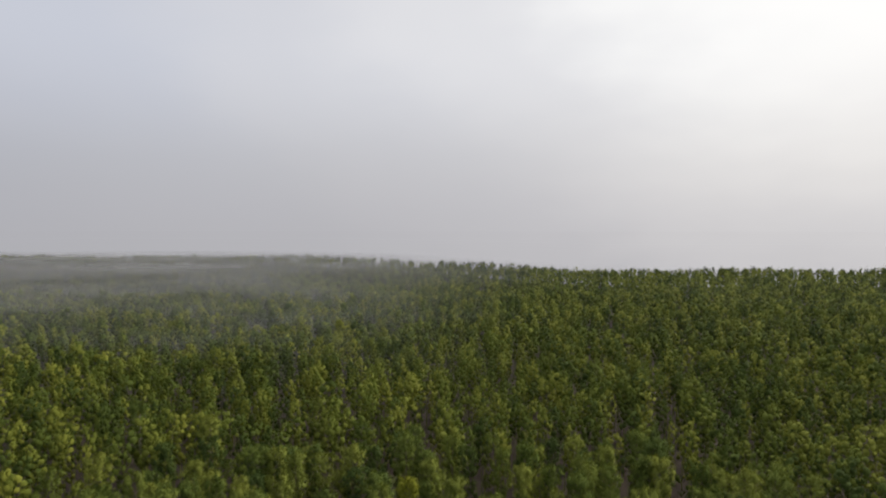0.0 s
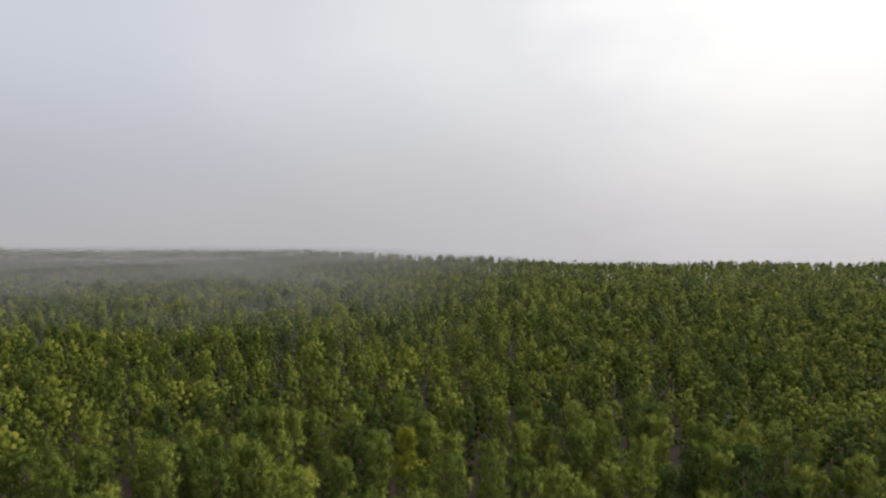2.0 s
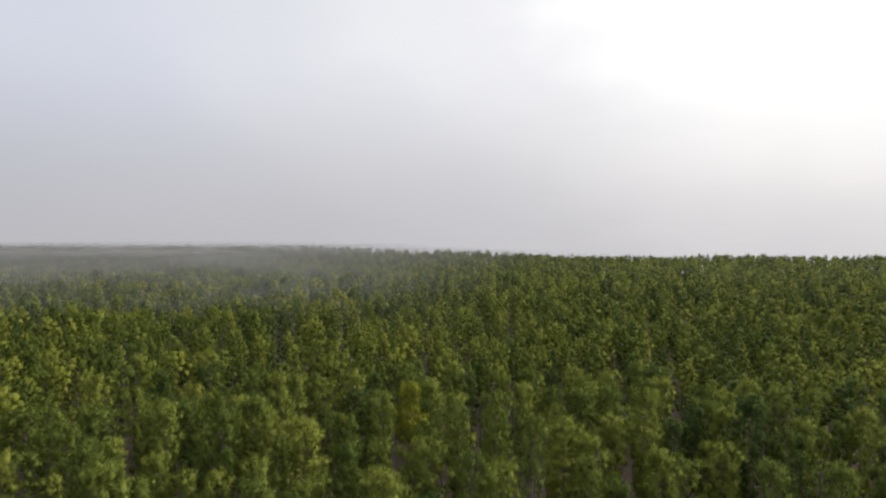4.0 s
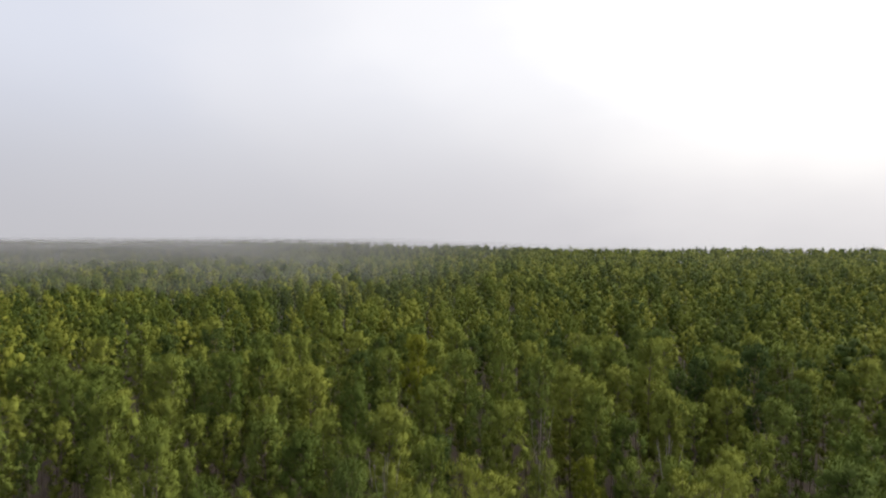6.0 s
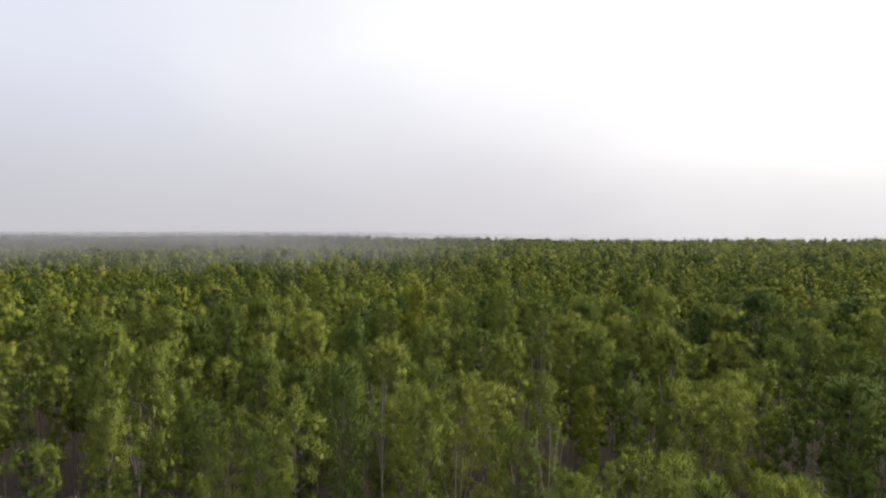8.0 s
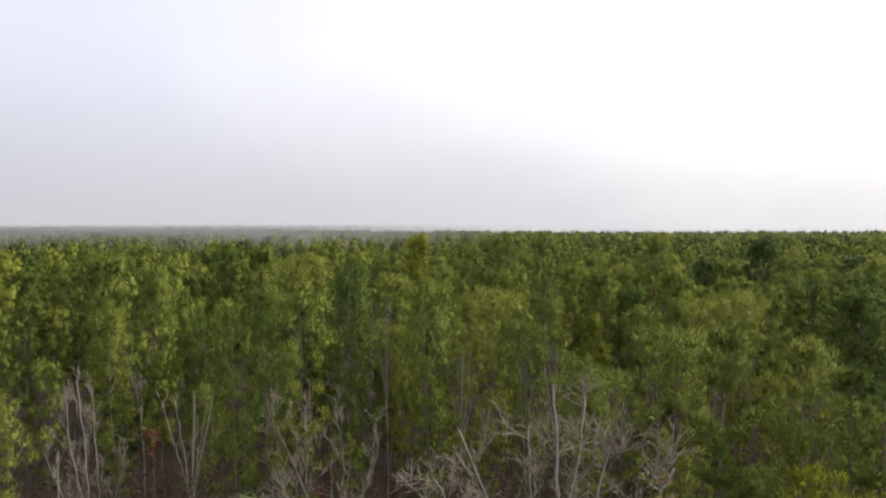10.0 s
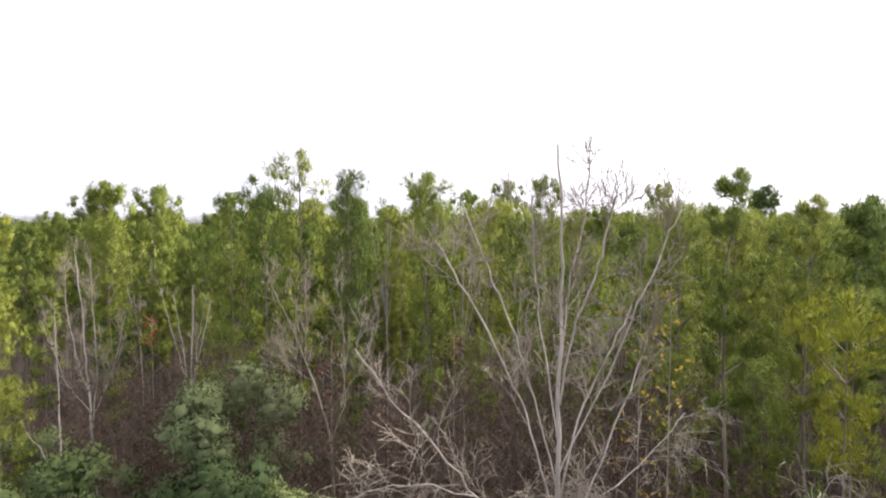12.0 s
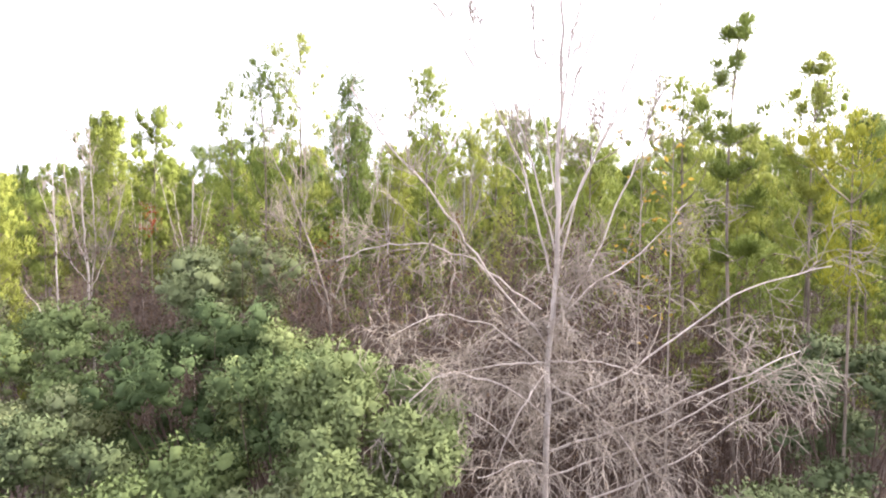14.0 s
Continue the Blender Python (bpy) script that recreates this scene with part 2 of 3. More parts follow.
    return np.minimum(1.0, 0.12 + 0.92 * np.clip(s / 0.38, 0, 4) ** 0.62) * np.where(s > 0.45, 1.0 - 1.05 * (s - 0.45), 1.0)


def pine_tree(seed, height, base, width, open_top=0.0, detail=1, needles=160, length=0.25, wide=0.023, core=0.27):
    """A plantation pine: slim trunk, steep forking limbs, dense upright clumps of needles at their ends."""
    rng = np.random.default_rng(seed)
    thing = new("pine_tree")
    trunk, crown = Soup(), Soup()
    u = np.linspace(0, 1, 12)
    bend = rng.uniform(-1, 1, (2, 2)) * 0.2
    px = bend[0, 0] * np.sin(u * 3.0) + bend[0, 1] * np.sin(u * 5.5)
    py = bend[1, 0] * np.sin(u * 2.7) + bend[1, 1] * np.sin(u * 6.1)
    r0 = height * 0.0042
    tube(trunk, np.stack([px, py, u * (height - 0.3) - 0.1], 1), r0 * (1 - 0.88 * u) + 0.008, 7)
    clumps, t = [], np.linspace(0, 1, 4)
    z = base
    while z < height - 0.7:
        s = (height - z) / (height - base)
        reach = width * 0.5 * float(dome(s)) * (1 + 0.22 * math.sin(z * 2.3 + seed))
        rise = math.radians(30 + 32 * (1 - s))
        k = 2 if rng.random() < open_top * 0.6 else rng.integers(3, 5)
        turn = rng.uniform(0, 6.28)
        for i in range(k):
            az = turn + i * 6.283 / k + rng.uniform(-0.4, 0.4)
            far = reach * rng.uniform(0.55, 1.15) * (1 + 0.25 * math.cos(az - seed * 1.7))
            climb = min(far * math.tan(rise), (height - z) * 0.75 - 0.25)
            ox, oy = np.interp(z / height, u, px), np.interp(z / height, u, py)
            hx = far * t ** 0.8
            line = np.stack([ox + hx * math.cos(az), oy + hx * math.sin(az), z + climb * t ** 1.3], 1)
            line[1:] += rng.normal(0, 0.05, (3, 3))
            tube(trunk, line, np.linspace(0.011 + 0.010 * far, 0.006, 4), 3)
            for q in (1.0, 0.7, 0.45) if open_top > 0.9 else (1.0, 0.58) if far > 0.6 and rng.random() > open_top * 0.5 else (1.0,):
                mid = np.array([np.interp(q, t, line[:, c]) for c in range(3)])
                size = (0.24 + 0.13 * far) * rng.uniform(0.7, 1.25) * (1.0 if q == 1.0 else 0.85)
                clumps.append((mid, min(size, 0.46), np.array((math.cos(az), math.sin(az), 0.0)) * min(1, far)))
        z += rng.uniform(0.6, 0.95) * (1 + open_top * 0.3)
    for q in (0.22, 0.62, 1.05):
        clumps.append((np.array((px[-1] + rng.normal(0, 0.06), py[-1] + rng.normal(0, 0.06), height - 0.1 - q)), 0.12 + 0.15 * q, np.zeros(3)))
    for mid, size, away in clumps:
        share = max(0.0, (mid[2] - base) / (height - base))
        # normals turn downward low in the crown, which adds shade at its foot
        out = away * 0.55 + np.array((0, 0, -0.3 + 1.15 * share))
        needle_clump(crown, mid + rng.normal(0, 0.06, 3), size * (1 - 0.25 * open_top if open_top < 0.9 else 0.45), rng, out, detail, needles, length, wide, core)
    part("trunk", trunk, PINE_BARK, thing, smooth=True)
    part("crown", crown, NEEDLES, thing)
    return thing


def simple_pine(rng, height, base, width, clumps, detail, size, needles, length, wide):
    """A pine of the further wood as arrays: corners, triangles, and the bent shading normal of each corner."""
    s = Soup()
    r = height * 0.005
    v = np.array([(r, 0, 0), (-r * 0.5, r * 0.87, 0), (-r * 0.5, -r * 0.87, 0), (0, 0, height - 0.4)])
    s.add(v, [(0, 1, 3), (1, 2, 3), (2, 0, 3)], unit(v * (1, 1, 0) + (0.001, 0, 0.001)))
    lean = rng.uniform(0, 6.283)
    q = ((np.arange(clumps) + rng.uniform(0, 1, clumps)) / clumps) ** 0.72
    z = base + (height - base - size) * q
    az = np.arange(clumps) * 2.4 + rng.uniform(-0.6, 0.6, clumps)
    r = width * 0.5 * dome(1 - q) * rng.uniform(0.3, 1.0, clumps) * (1 + 0.3 * np.cos(az - lean))
    for k in range(clumps):
        way = np.array((math.cos(az[k]), math.sin(az[k]), 0.0))
        # normals tip from down to up with height: a shade gradient put into them
        out = way * min(1.0, r[k]) * 0.6 + np.array((0, 0, -0.3 + 1.15 * q[k]))
        spot = way * r[k] + np.array((0, 0, z[k]))
        needle_clump(s, spot, size * rng.uniform(0.7, 1.25) * (0.75 + 0.25 * min(1, r[k])), rng, out, detail, needles, length, wide)
    return (*s.arrays(), s.normals())


# ---- ground ----
def ground():
    n, far = 90, 2400.0
    g = np.linspace(-1, 1, n)
    g = np.sign(g) * np.abs(g) ** 3 * far
    x, y = np.meshgrid(g, g, indexing="ij")
    z = np.array([noise.noise((a * 0.05, b * 0.05, 0.0)) for a, b in zip(x.ravel(), y.ravel())]) * 0.12
    k, j = np.meshgrid(np.arange(n - 1), np.arange(n - 1), indexing="ij")
    a = (k * n + j).ravel()
    f = np.concatenate([np.stack([a, a + n, a + n + 1], 1), np.stack([a, a + n + 1, a + 1], 1)])
    ob = new("ground", mesh_of("ground", np.stack([x.ravel(), y.ravel() , z], 1), f, LITTER, True))
    tagged(ob, "brown forest ground of fallen needles and dead leaves", "ground", kind="structure")


ground()

# ---- the pine wood: trees that stand out, then the rest on a rough planting grid ----
# x, y, height of the top, kind of crown, breadth
EDGE_PINES = [
    (-5.4, 18.9, 17.6, 6, 0.95), (-6.8, 18.6, 16.5, 4, 0.8), (-7.9, 19.5, 16.1, 6, 0.8), (-4.3, 23.0, 17.2, 7, 0.8), (-1.0, 20.9, 16.9, 7, 0.95),
    (7.0, 14.0, 16.4, 10, 1.0), (9.7, 15.1, 15.8, 10, 0.85), (7.05, 17.5, 15.7, 8, 1.0), (10.4, 16.35, 15.3, 3, 0.85), (11.9, 16.6, 14.6, 10, 0.9),
    (-11.9, 26.2, 14.7, 5, 1.0), (-15.0, 24.4, 15.2, 7, 1.05), (0.5, 26.5, 15.9, 1, 0.85), (1.75, 24.2, 16.0, 3, 0.95), (10.0, 29.1, 14.6, 2, 0.9),
    (10.7, 24.9, 15.8, 4, 0.9),
]
ROW_PINES = [
    (-14.8, 27.9, 16.8, 1, 0.85), (-19.4, 31.3, 17.3, 5, 0.85), (18.3, 28.4, 13.0, 6, 0.8), (5.0, 27.7, 15.5, 1, 0.85), (-1.0, 28.2, 16.1, 7, 0.9),
    (13.1, 25.4, 15.7, 2, 0.9), (10.9, 13.0, 15.4, 10, 0.9), (18.8, 25.3, 15.9, 3, 1.05), (21.2, 28.0, 16.4, 1, 0.9), (2.6, 21.2, 15.2, 5, 0.8),
    (-13.0, 15.4, 10.6, 8, 0.9), (-16.2, 19.6, 12.8, 1, 0.9), (-4.6, 25.7, 15.7, 7, 0.95), (-5.1, 27.3, 16.4, 2, 0.85), (13.0, 22.2, 12.8, 5, 0.8),
    (14.2, 27.5, 15.6, 2, 0.85), (-8.5, 32.1, 14.9, 3, 0.95), (-15.2, 31.7, 14.1, 7, 0.75), (-24.7, 31.9, 14.4, 6, 0.6),
]
MID_PINES = [
    (4.3, 42.0, 18.2, 2, 0.8), (6.3, 37.0, 18.3, 4, 0.75), (16.6, 43.8, 18.1, 1, 0.85), (24.2, 42.6, 17.8, 3, 0.85), (-16.5, 41.6, 17.3, 1, 0.9),
    (-6.1, 37.2, 16.3, 7, 0.9), (9.8, 35.6, 16.0, 7, 0.9), (20.6, 40.0, 15.0, 2, 1.1), (-11.3, 33.9, 15.3, 3, 0.9), (-3.6, 34.0, 15.8, 3, 1.0),
    (3.6, 34.0, 16.2, 1, 0.85), (27.3, 48.8, 17.4, 7, 0.85), (-28.8, 42.6, 15.4, 1, 0.9), (-22.8, 35.8, 17.0, 2, 1.0), (-22.5, 45.0, 16.3, 1, 0.9),
    (-10.1, 41.0, 16.6, 3, 1.0), (2.2, 35.8, 16.3, 4, 0.8), (11.2, 34.2, 15.0, 5, 0.85), (-5.7, 51.4, 15.5, 3, 1.0),
]
DEEP_PINES = [
    (-15.0, 44.5, 17.1, 5, 0.9), (-11.5, 39.7, 15.9, 7, 0.8), (-4.6, 47.2, 16.5, 2, 0.9), (1.6, 42.4, 17.6, 4, 0.8), (4.8, 45.3, 16.0, 1, 0.9),
    (22.6, 63.4, 15.2, 3, 0.9), (-35.8, 48.2, 15.0, 5, 1.0), (-39.5, 55.6, 14.0, 2, 0.9), (-39.2, 71.8, 15.8, 1, 1.0), (-27.6, 65.9, 16.0, 3, 1.0),
    (-29.9, 59.7, 15.2, 7, 1.0), (-16.4, 74.1, 15.7, 1, 0.9), (-3.0, 64.3, 15.5, 7, 0.9), (10.9, 40.2, 15.6, 5, 0.9), (17.5, 38.5, 14.6, 1, 0.9),
]
YELLOW_PINES = [(-2.3, 45.6, 18.0, 7, 0.85), (8.0, 31.0, 13.8, 7, 0.75), (8.1, 11.8, 13.5, 9, 0.85)]
NAMED_PINES = EDGE_PINES + ROW_PINES + MID_PINES + DEEP_PINES + YELLOW_PINES
# those with yellow-green heads, their needle colour lightened as if sunlit
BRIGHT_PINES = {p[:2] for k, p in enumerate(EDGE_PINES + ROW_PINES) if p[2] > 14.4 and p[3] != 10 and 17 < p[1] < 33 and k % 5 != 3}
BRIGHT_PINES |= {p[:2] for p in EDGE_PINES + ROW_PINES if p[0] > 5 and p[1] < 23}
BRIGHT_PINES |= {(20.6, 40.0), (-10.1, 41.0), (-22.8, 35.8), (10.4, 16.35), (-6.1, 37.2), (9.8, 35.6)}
GAPS = [(-12.3, 30.2, 2.7), (-19.5, 24.0, 2.6), (20.0, 33.0, 2.4), (4.5, 31.5, 2.2), (-27.0, 33.0, 2.4), (-22.5, 29.0, 3.0), (-25.0, 26.5, 2.6), (14.5, 30.5, 2.0), (-8.0, 31.0, 1.9)]


def grid_pines():
    rng = np.random.default_rng(11)
    gap, spots = 2.95, []
    for j in range(int(440 / gap)):
        y = 12 + j * gap
        half = y * 0.84 + 9
        for i in range(int(-half / gap), int(half / gap) + 1):
            spots.append((i * gap + (j % 2) * gap * 0.5, y))
    s = np.array(spots) + rng.normal(0, 0.95, (len(spots), 2))
    keep = rng.random(len(s)) > np.where(s[:, 1] < 34, 0.36, np.where(s[:, 1] < 48, 0.2, 0.08))
    keep &= s[:, 1] > np.where(s[:, 0] < -10, 21.5, np.where(s[:, 0] < 5.5, 18.5, 12.5))
    deep = np.clip(0.5 - s[:, 0] / s[:, 1] * 2.2, 0, 1)
    keep &= s[:, 1] < 314 + 5 * np.sin(s[:, 0] * 0.05) + 122 * deep
    keep &= (s[:, 1] < 325) | (rng.random(len(s)) > 0.45)
    marks = np.array([p[:3] for p in NAMED_PINES])
    keep &= np.min(np.linalg.norm(s[:, None] - marks[None, :, :2], axis=2), axis=1) > 1.7
    for x, y, r in GAPS:
        keep &= np.hypot(s[:, 0] - x, s[:, 1] - y) > r
    keep &= (np.hypot(s[:, 0], s[:, 1]) < 225) | (rng.random(len(s)) > 0.3)
    s = s[keep]
    wave = np.array([noise.noise((x * 0.03, y * 0.03, 4.2)) for x, y in s])
    tall = np.where(s[:, 1] < 60, 14.8, 14.2) + 1.0 * wave + rng.normal(0, 1.2, len(s)) * np.where(s[:, 1] < 200, 1.0, 0.5)
    # young and overshadowed trees fill in between the tall ones at the near edge
    tall = np.where(s[:, 1] < 34, tall - 1.1, tall)
    tall = np.clip(tall, 10.5, np.where(s[:, 1] < 24, 15.0, 16.0))
    # the tall trees stand free of lower neighbours on their open side
    for x, y, top in marks[marks[:, 1] < 60]:
        ahead = y - s[:, 1]
        beside = np.abs(s[:, 0] - x * s[:, 1] / y)
        front = (ahead > 0) & (ahead < 9) & (beside < 1.5)
        tall = np.where(front, np.minimum(tall, top - 3.4 + 0.3 * ahead), tall)
    tall = np.maximum(tall, 9.0)
    order = np.argsort(np.hypot(s[:, 0], s[:, 1]))
    return s[order], tall[order], rng


BRIGHT_LABEL = "slim yellow-green pine, needles coloured lighter as if sunlit, standing clear of its neighbours"
SPARSE_LABEL = "thin-topped pine with sparse needle tufts on open limbs"
PINE_LABEL = "slim green loblolly pine with upright needle brushes in a dense stand"
KINDS = [(1, 15.0, 6.6, 2.4, 0.0), (2, 15.0, 6.4, 2.3, 0.15), (3, 15.0, 5.6, 2.8, 0.0), (4, 15.0, 7.0, 2.4, 0.35),
         (5, 15.0, 6.2, 2.3, 0.1), (6, 15.0, 7.6, 2.4, 0.5), (7, 15.0, 6.0, 2.0, 0.0), (8, 15.0, 5.6, 2.8, 0.05), (9, 15.0, 10.6, 2.6, 0.1), (10, 15.0, 9.2, 1.9, 1.0)]
# the same shapes with coarser needles, for trees further in
KINDS += [(k[0] + 20, k[1], k[2], k[3], k[4], 2, 115, 0.3, 0.04, 0.47) for k in KINDS]
protos = []


def plant_pine(kind, x, y, top, turn, wide=1.0, label=PINE_LABEL, mat=None, group="pines of the stand"):
    if math.hypot(x, y) > 30:
        kind += 20
    size = top / 15.0
    m = pose(x, y, 0, 0, 0, turn) @ Matrix.Diagonal((size * wide, size * wide, size, 1))
    if kind not in [p[0] for p in protos]:
        ob = pine_tree(*[k for k in KINDS if k[0] == kind][0])
        protos.append((kind, ob))
        ob.matrix_basis = m
    else:
        first = [p[1] for p in protos if p[0] == kind][0]
        ob = copy_thing(first, m @ Matrix.Diagonal([1 / k for k in first.scale] + [1]))
    tagged(ob, label, "tree", group)
    if mat:
        crown = [c for c in ob.children if c.name.startswith("crown")][0]
        crown.material_slots[0].link = "OBJECT"
        crown.material_slots[0].material = mat
    return ob


near_rng = np.random.default_rng(5)
for x, y, top, kind, wide in EDGE_PINES + ROW_PINES + MID_PINES + DEEP_PINES:
    # sparse pines also take the lightened colour, against looking too dark
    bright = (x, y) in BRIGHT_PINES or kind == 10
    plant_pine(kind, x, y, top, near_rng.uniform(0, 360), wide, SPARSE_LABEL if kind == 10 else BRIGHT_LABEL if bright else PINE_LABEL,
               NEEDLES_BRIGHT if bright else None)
for x, y, top, kind, wide in YELLOW_PINES:
    plant_pine(kind, x, y, top, near_rng.uniform(0, 360), wide, "slender pine with yellowing needles among green pines", NEEDLES_YELLOW)
spots, tall, grid_rng = grid_pines()
NEAR = 235
for (x, y), top in zip(spots[:NEAR], tall[:NEAR]):
    # brighter look of the near right side is put into the needle colour
    sun_tinted = x > 4.5 and y < 24 and near_rng.random() < 0.65
    plant_pine(int(near_rng.integers(1, 8)), x, y, top, near_rng.uniform(0, 360), near_rng.uniform(0.8, 1.05), BRIGHT_LABEL if sun_tinted else PINE_LABEL,
               NEEDLES_BRIGHT if sun_tinted else None)


def far_wood(name, which, templates, label):
    rng = np.random.default_rng(len(which))
    out_v, out_f, own, faces_n, n = [], [], [], [], 0
    for (x, y), top in zip(spots[which], tall[which]):
        v, f, face = templates[rng.integers(len(templates))]
        a, k = rng.uniform(0, 6.283), top / 15.0
        wide = k * rng.uniform(0.75, 1.3)
        c, s = math.cos(a) * wide, math.sin(a) * wide
        w = np.stack([v[:, 0] * c - v[:, 1] * s + x, v[:, 0] * s + v[:, 1] * c + y, v[:, 2] * k], 1)
        out_v.append(w)
        faces_n.append(np.stack([face[:, 0] * math.cos(a) - face[:, 1] * math.sin(a), face[:, 0] * math.sin(a) + face[:, 1] * math.cos(a), face[:, 2]], 1))
        out_f.append(f + n)
        own.append(np.full(len(v), rng.random()))
        n += len(v)
    ob = new(name, mesh_of(name, np.concatenate(out_v), np.concatenate(out_f), NEEDLES_FAR, plant=np.concatenate(own),
                          normals=np.concatenate(faces_n)))
    tagged(ob, label, "forest", kind="stuff")


reach = np.hypot(spots[:, 0], spots[:, 1])
MIDDLE = np.where(reach < 120)[0][NEAR:]
DEEP = np.where((reach >= 120) & (reach < 185))[0]
BEYOND = np.where(reach >= 185)[0]
mid_templates = [simple_pine(grid_rng, 15.0, grid_rng.uniform(7.2, 9.0), grid_rng.uniform(2.3, 3.4), 25, 1, 0.5, 14, 0.42, 0.085) for _ in range(12)]
deep_templates = [simple_pine(grid_rng, 15.0, 9.0, grid_rng.uniform(2.3, 3.4), 13, 1, 0.68, 8, 0.6, 0.14) for _ in range(10)]
far_templates = [simple_pine(grid_rng, 15.0, 9.5, grid_rng.uniform(2.6, 3.4), 8, 0, 1.0, 4, 0.8, 0.28) for _ in range(10)]
far_wood("pine_stand", MIDDLE, mid_templates, "dense stand of green pines beyond the nearer trees")
far_wood("pine_stand", DEEP, deep_templates, "further part of the green pine stand under thin mist")
far_wood("distant_pine_forest", BEYOND, far_templates, "far pine forest fading into morning fog")

# ---- fog ----
def fog_bank():
    """The fog far behind the forest: a backdrop ring that glows by itself in the colour of the sky above it."""
    m, add = material("glowing_fog")
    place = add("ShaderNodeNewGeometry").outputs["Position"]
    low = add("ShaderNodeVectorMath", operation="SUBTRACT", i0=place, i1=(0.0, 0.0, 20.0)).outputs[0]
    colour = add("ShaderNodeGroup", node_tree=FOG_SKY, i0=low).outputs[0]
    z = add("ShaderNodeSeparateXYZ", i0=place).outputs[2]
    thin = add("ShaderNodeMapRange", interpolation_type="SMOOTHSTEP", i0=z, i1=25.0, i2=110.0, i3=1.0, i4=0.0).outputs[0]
    # emission stands in for the daylight that real fog would scatter
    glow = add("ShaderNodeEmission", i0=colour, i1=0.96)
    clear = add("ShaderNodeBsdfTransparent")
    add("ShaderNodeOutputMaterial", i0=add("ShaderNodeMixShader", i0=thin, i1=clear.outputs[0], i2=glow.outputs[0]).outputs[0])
    n = 180
    a = np.arange(n) * 2 * np.pi / n
    deep = np.clip(0.55 - np.tan(np.clip(a - 2 * np.pi * (a > np.pi), -1.2, 1.2)) * 2.0, 0, 1)
    r = np.where(np.cos(a) > 0.36, np.minimum(560.0, (342.0 + 122.0 * deep) / np.maximum(np.cos(a), 0.1)), 560.0)
    v = np.concatenate([np.stack([r * np.sin(a), r * np.cos(a), np.full(n, h)], 1) for h in (-1.0, 30.0, 115.0)])
    f = []
    for k in range(2):
        for i in range(n):
            j = (i + 1) % n
            f += [(k * n + i, k * n + j, (k + 1) * n + j), (k * n + i, (k + 1) * n + j, (k + 1) * n + i)]
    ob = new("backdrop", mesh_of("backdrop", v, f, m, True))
    tagged(ob, "self-lit backdrop in pale sky grey for the fog closing off the distance", "fog", kind="structure")


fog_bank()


def mist_material(name, seed, thick, sheet, top=19.0, inner=0.22):
    """Mist that lets part of the view through: torn, denser in the distance and to the left."""
    m, add = material(name)
    place = add("ShaderNodeNewGeometry").outputs["Position"]
    axes = add("ShaderNodeSeparateXYZ", i0=place)
    shifted = add("ShaderNodeMapping", i_Vector=place, i_Location=(seed * 57.3, seed * 31.0, 0), i_Scale=(0.8, 1.1, 2.6)).outputs[0]
    torn = add("ShaderNodeTexNoise", i_Vector=shifted, i_Scale=0.019, i_Detail=4.0, i_Roughness=0.5).outputs[0]
    side = maths(add, "DIVIDE", axes.outputs[0], axes.outputs[1])
    wisp = add("ShaderNodeMapRange", interpolation_type="SMOOTHSTEP", i0=torn, i1=0.34, i2=0.64, i3=0.35, i4=1.0).outputs[0]
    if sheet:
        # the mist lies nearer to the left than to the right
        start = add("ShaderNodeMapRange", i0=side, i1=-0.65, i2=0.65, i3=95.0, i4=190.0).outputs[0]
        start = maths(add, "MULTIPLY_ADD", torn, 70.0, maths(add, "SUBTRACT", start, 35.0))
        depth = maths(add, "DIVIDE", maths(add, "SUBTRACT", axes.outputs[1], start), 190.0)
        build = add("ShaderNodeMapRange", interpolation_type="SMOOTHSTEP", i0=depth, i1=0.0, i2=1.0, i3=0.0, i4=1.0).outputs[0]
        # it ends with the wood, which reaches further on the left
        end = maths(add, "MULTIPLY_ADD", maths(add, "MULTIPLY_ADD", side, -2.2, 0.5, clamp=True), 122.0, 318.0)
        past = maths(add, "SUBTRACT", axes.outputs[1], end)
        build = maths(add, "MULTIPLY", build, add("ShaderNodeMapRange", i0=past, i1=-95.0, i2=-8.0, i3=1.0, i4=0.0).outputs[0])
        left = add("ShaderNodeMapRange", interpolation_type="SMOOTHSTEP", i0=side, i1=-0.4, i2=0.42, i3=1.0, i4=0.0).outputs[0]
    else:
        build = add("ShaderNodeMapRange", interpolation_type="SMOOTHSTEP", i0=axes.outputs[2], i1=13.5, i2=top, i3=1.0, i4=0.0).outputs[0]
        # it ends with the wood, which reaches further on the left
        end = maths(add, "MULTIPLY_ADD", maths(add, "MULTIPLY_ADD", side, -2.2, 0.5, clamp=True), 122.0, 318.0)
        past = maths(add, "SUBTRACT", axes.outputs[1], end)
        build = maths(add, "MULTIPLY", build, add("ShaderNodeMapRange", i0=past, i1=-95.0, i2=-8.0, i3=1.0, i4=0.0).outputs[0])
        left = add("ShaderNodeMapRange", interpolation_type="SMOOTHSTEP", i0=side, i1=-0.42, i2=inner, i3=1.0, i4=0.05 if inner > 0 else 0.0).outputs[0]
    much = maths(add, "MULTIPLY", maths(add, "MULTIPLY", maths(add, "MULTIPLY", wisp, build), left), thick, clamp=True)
    grey = MIST_SHEET_GREY if sheet else MIST_CURTAIN_GREY
    near = add("ShaderNodeBsdfDiffuse", i0=grey)
    far = add("ShaderNodeBsdfTranslucent", i0=grey)
    drop = add("ShaderNodeMixShader", i0=0.5, i1=near.outputs[0], i2=far.outputs[0])
    clear = add("ShaderNodeBsdfTransparent")
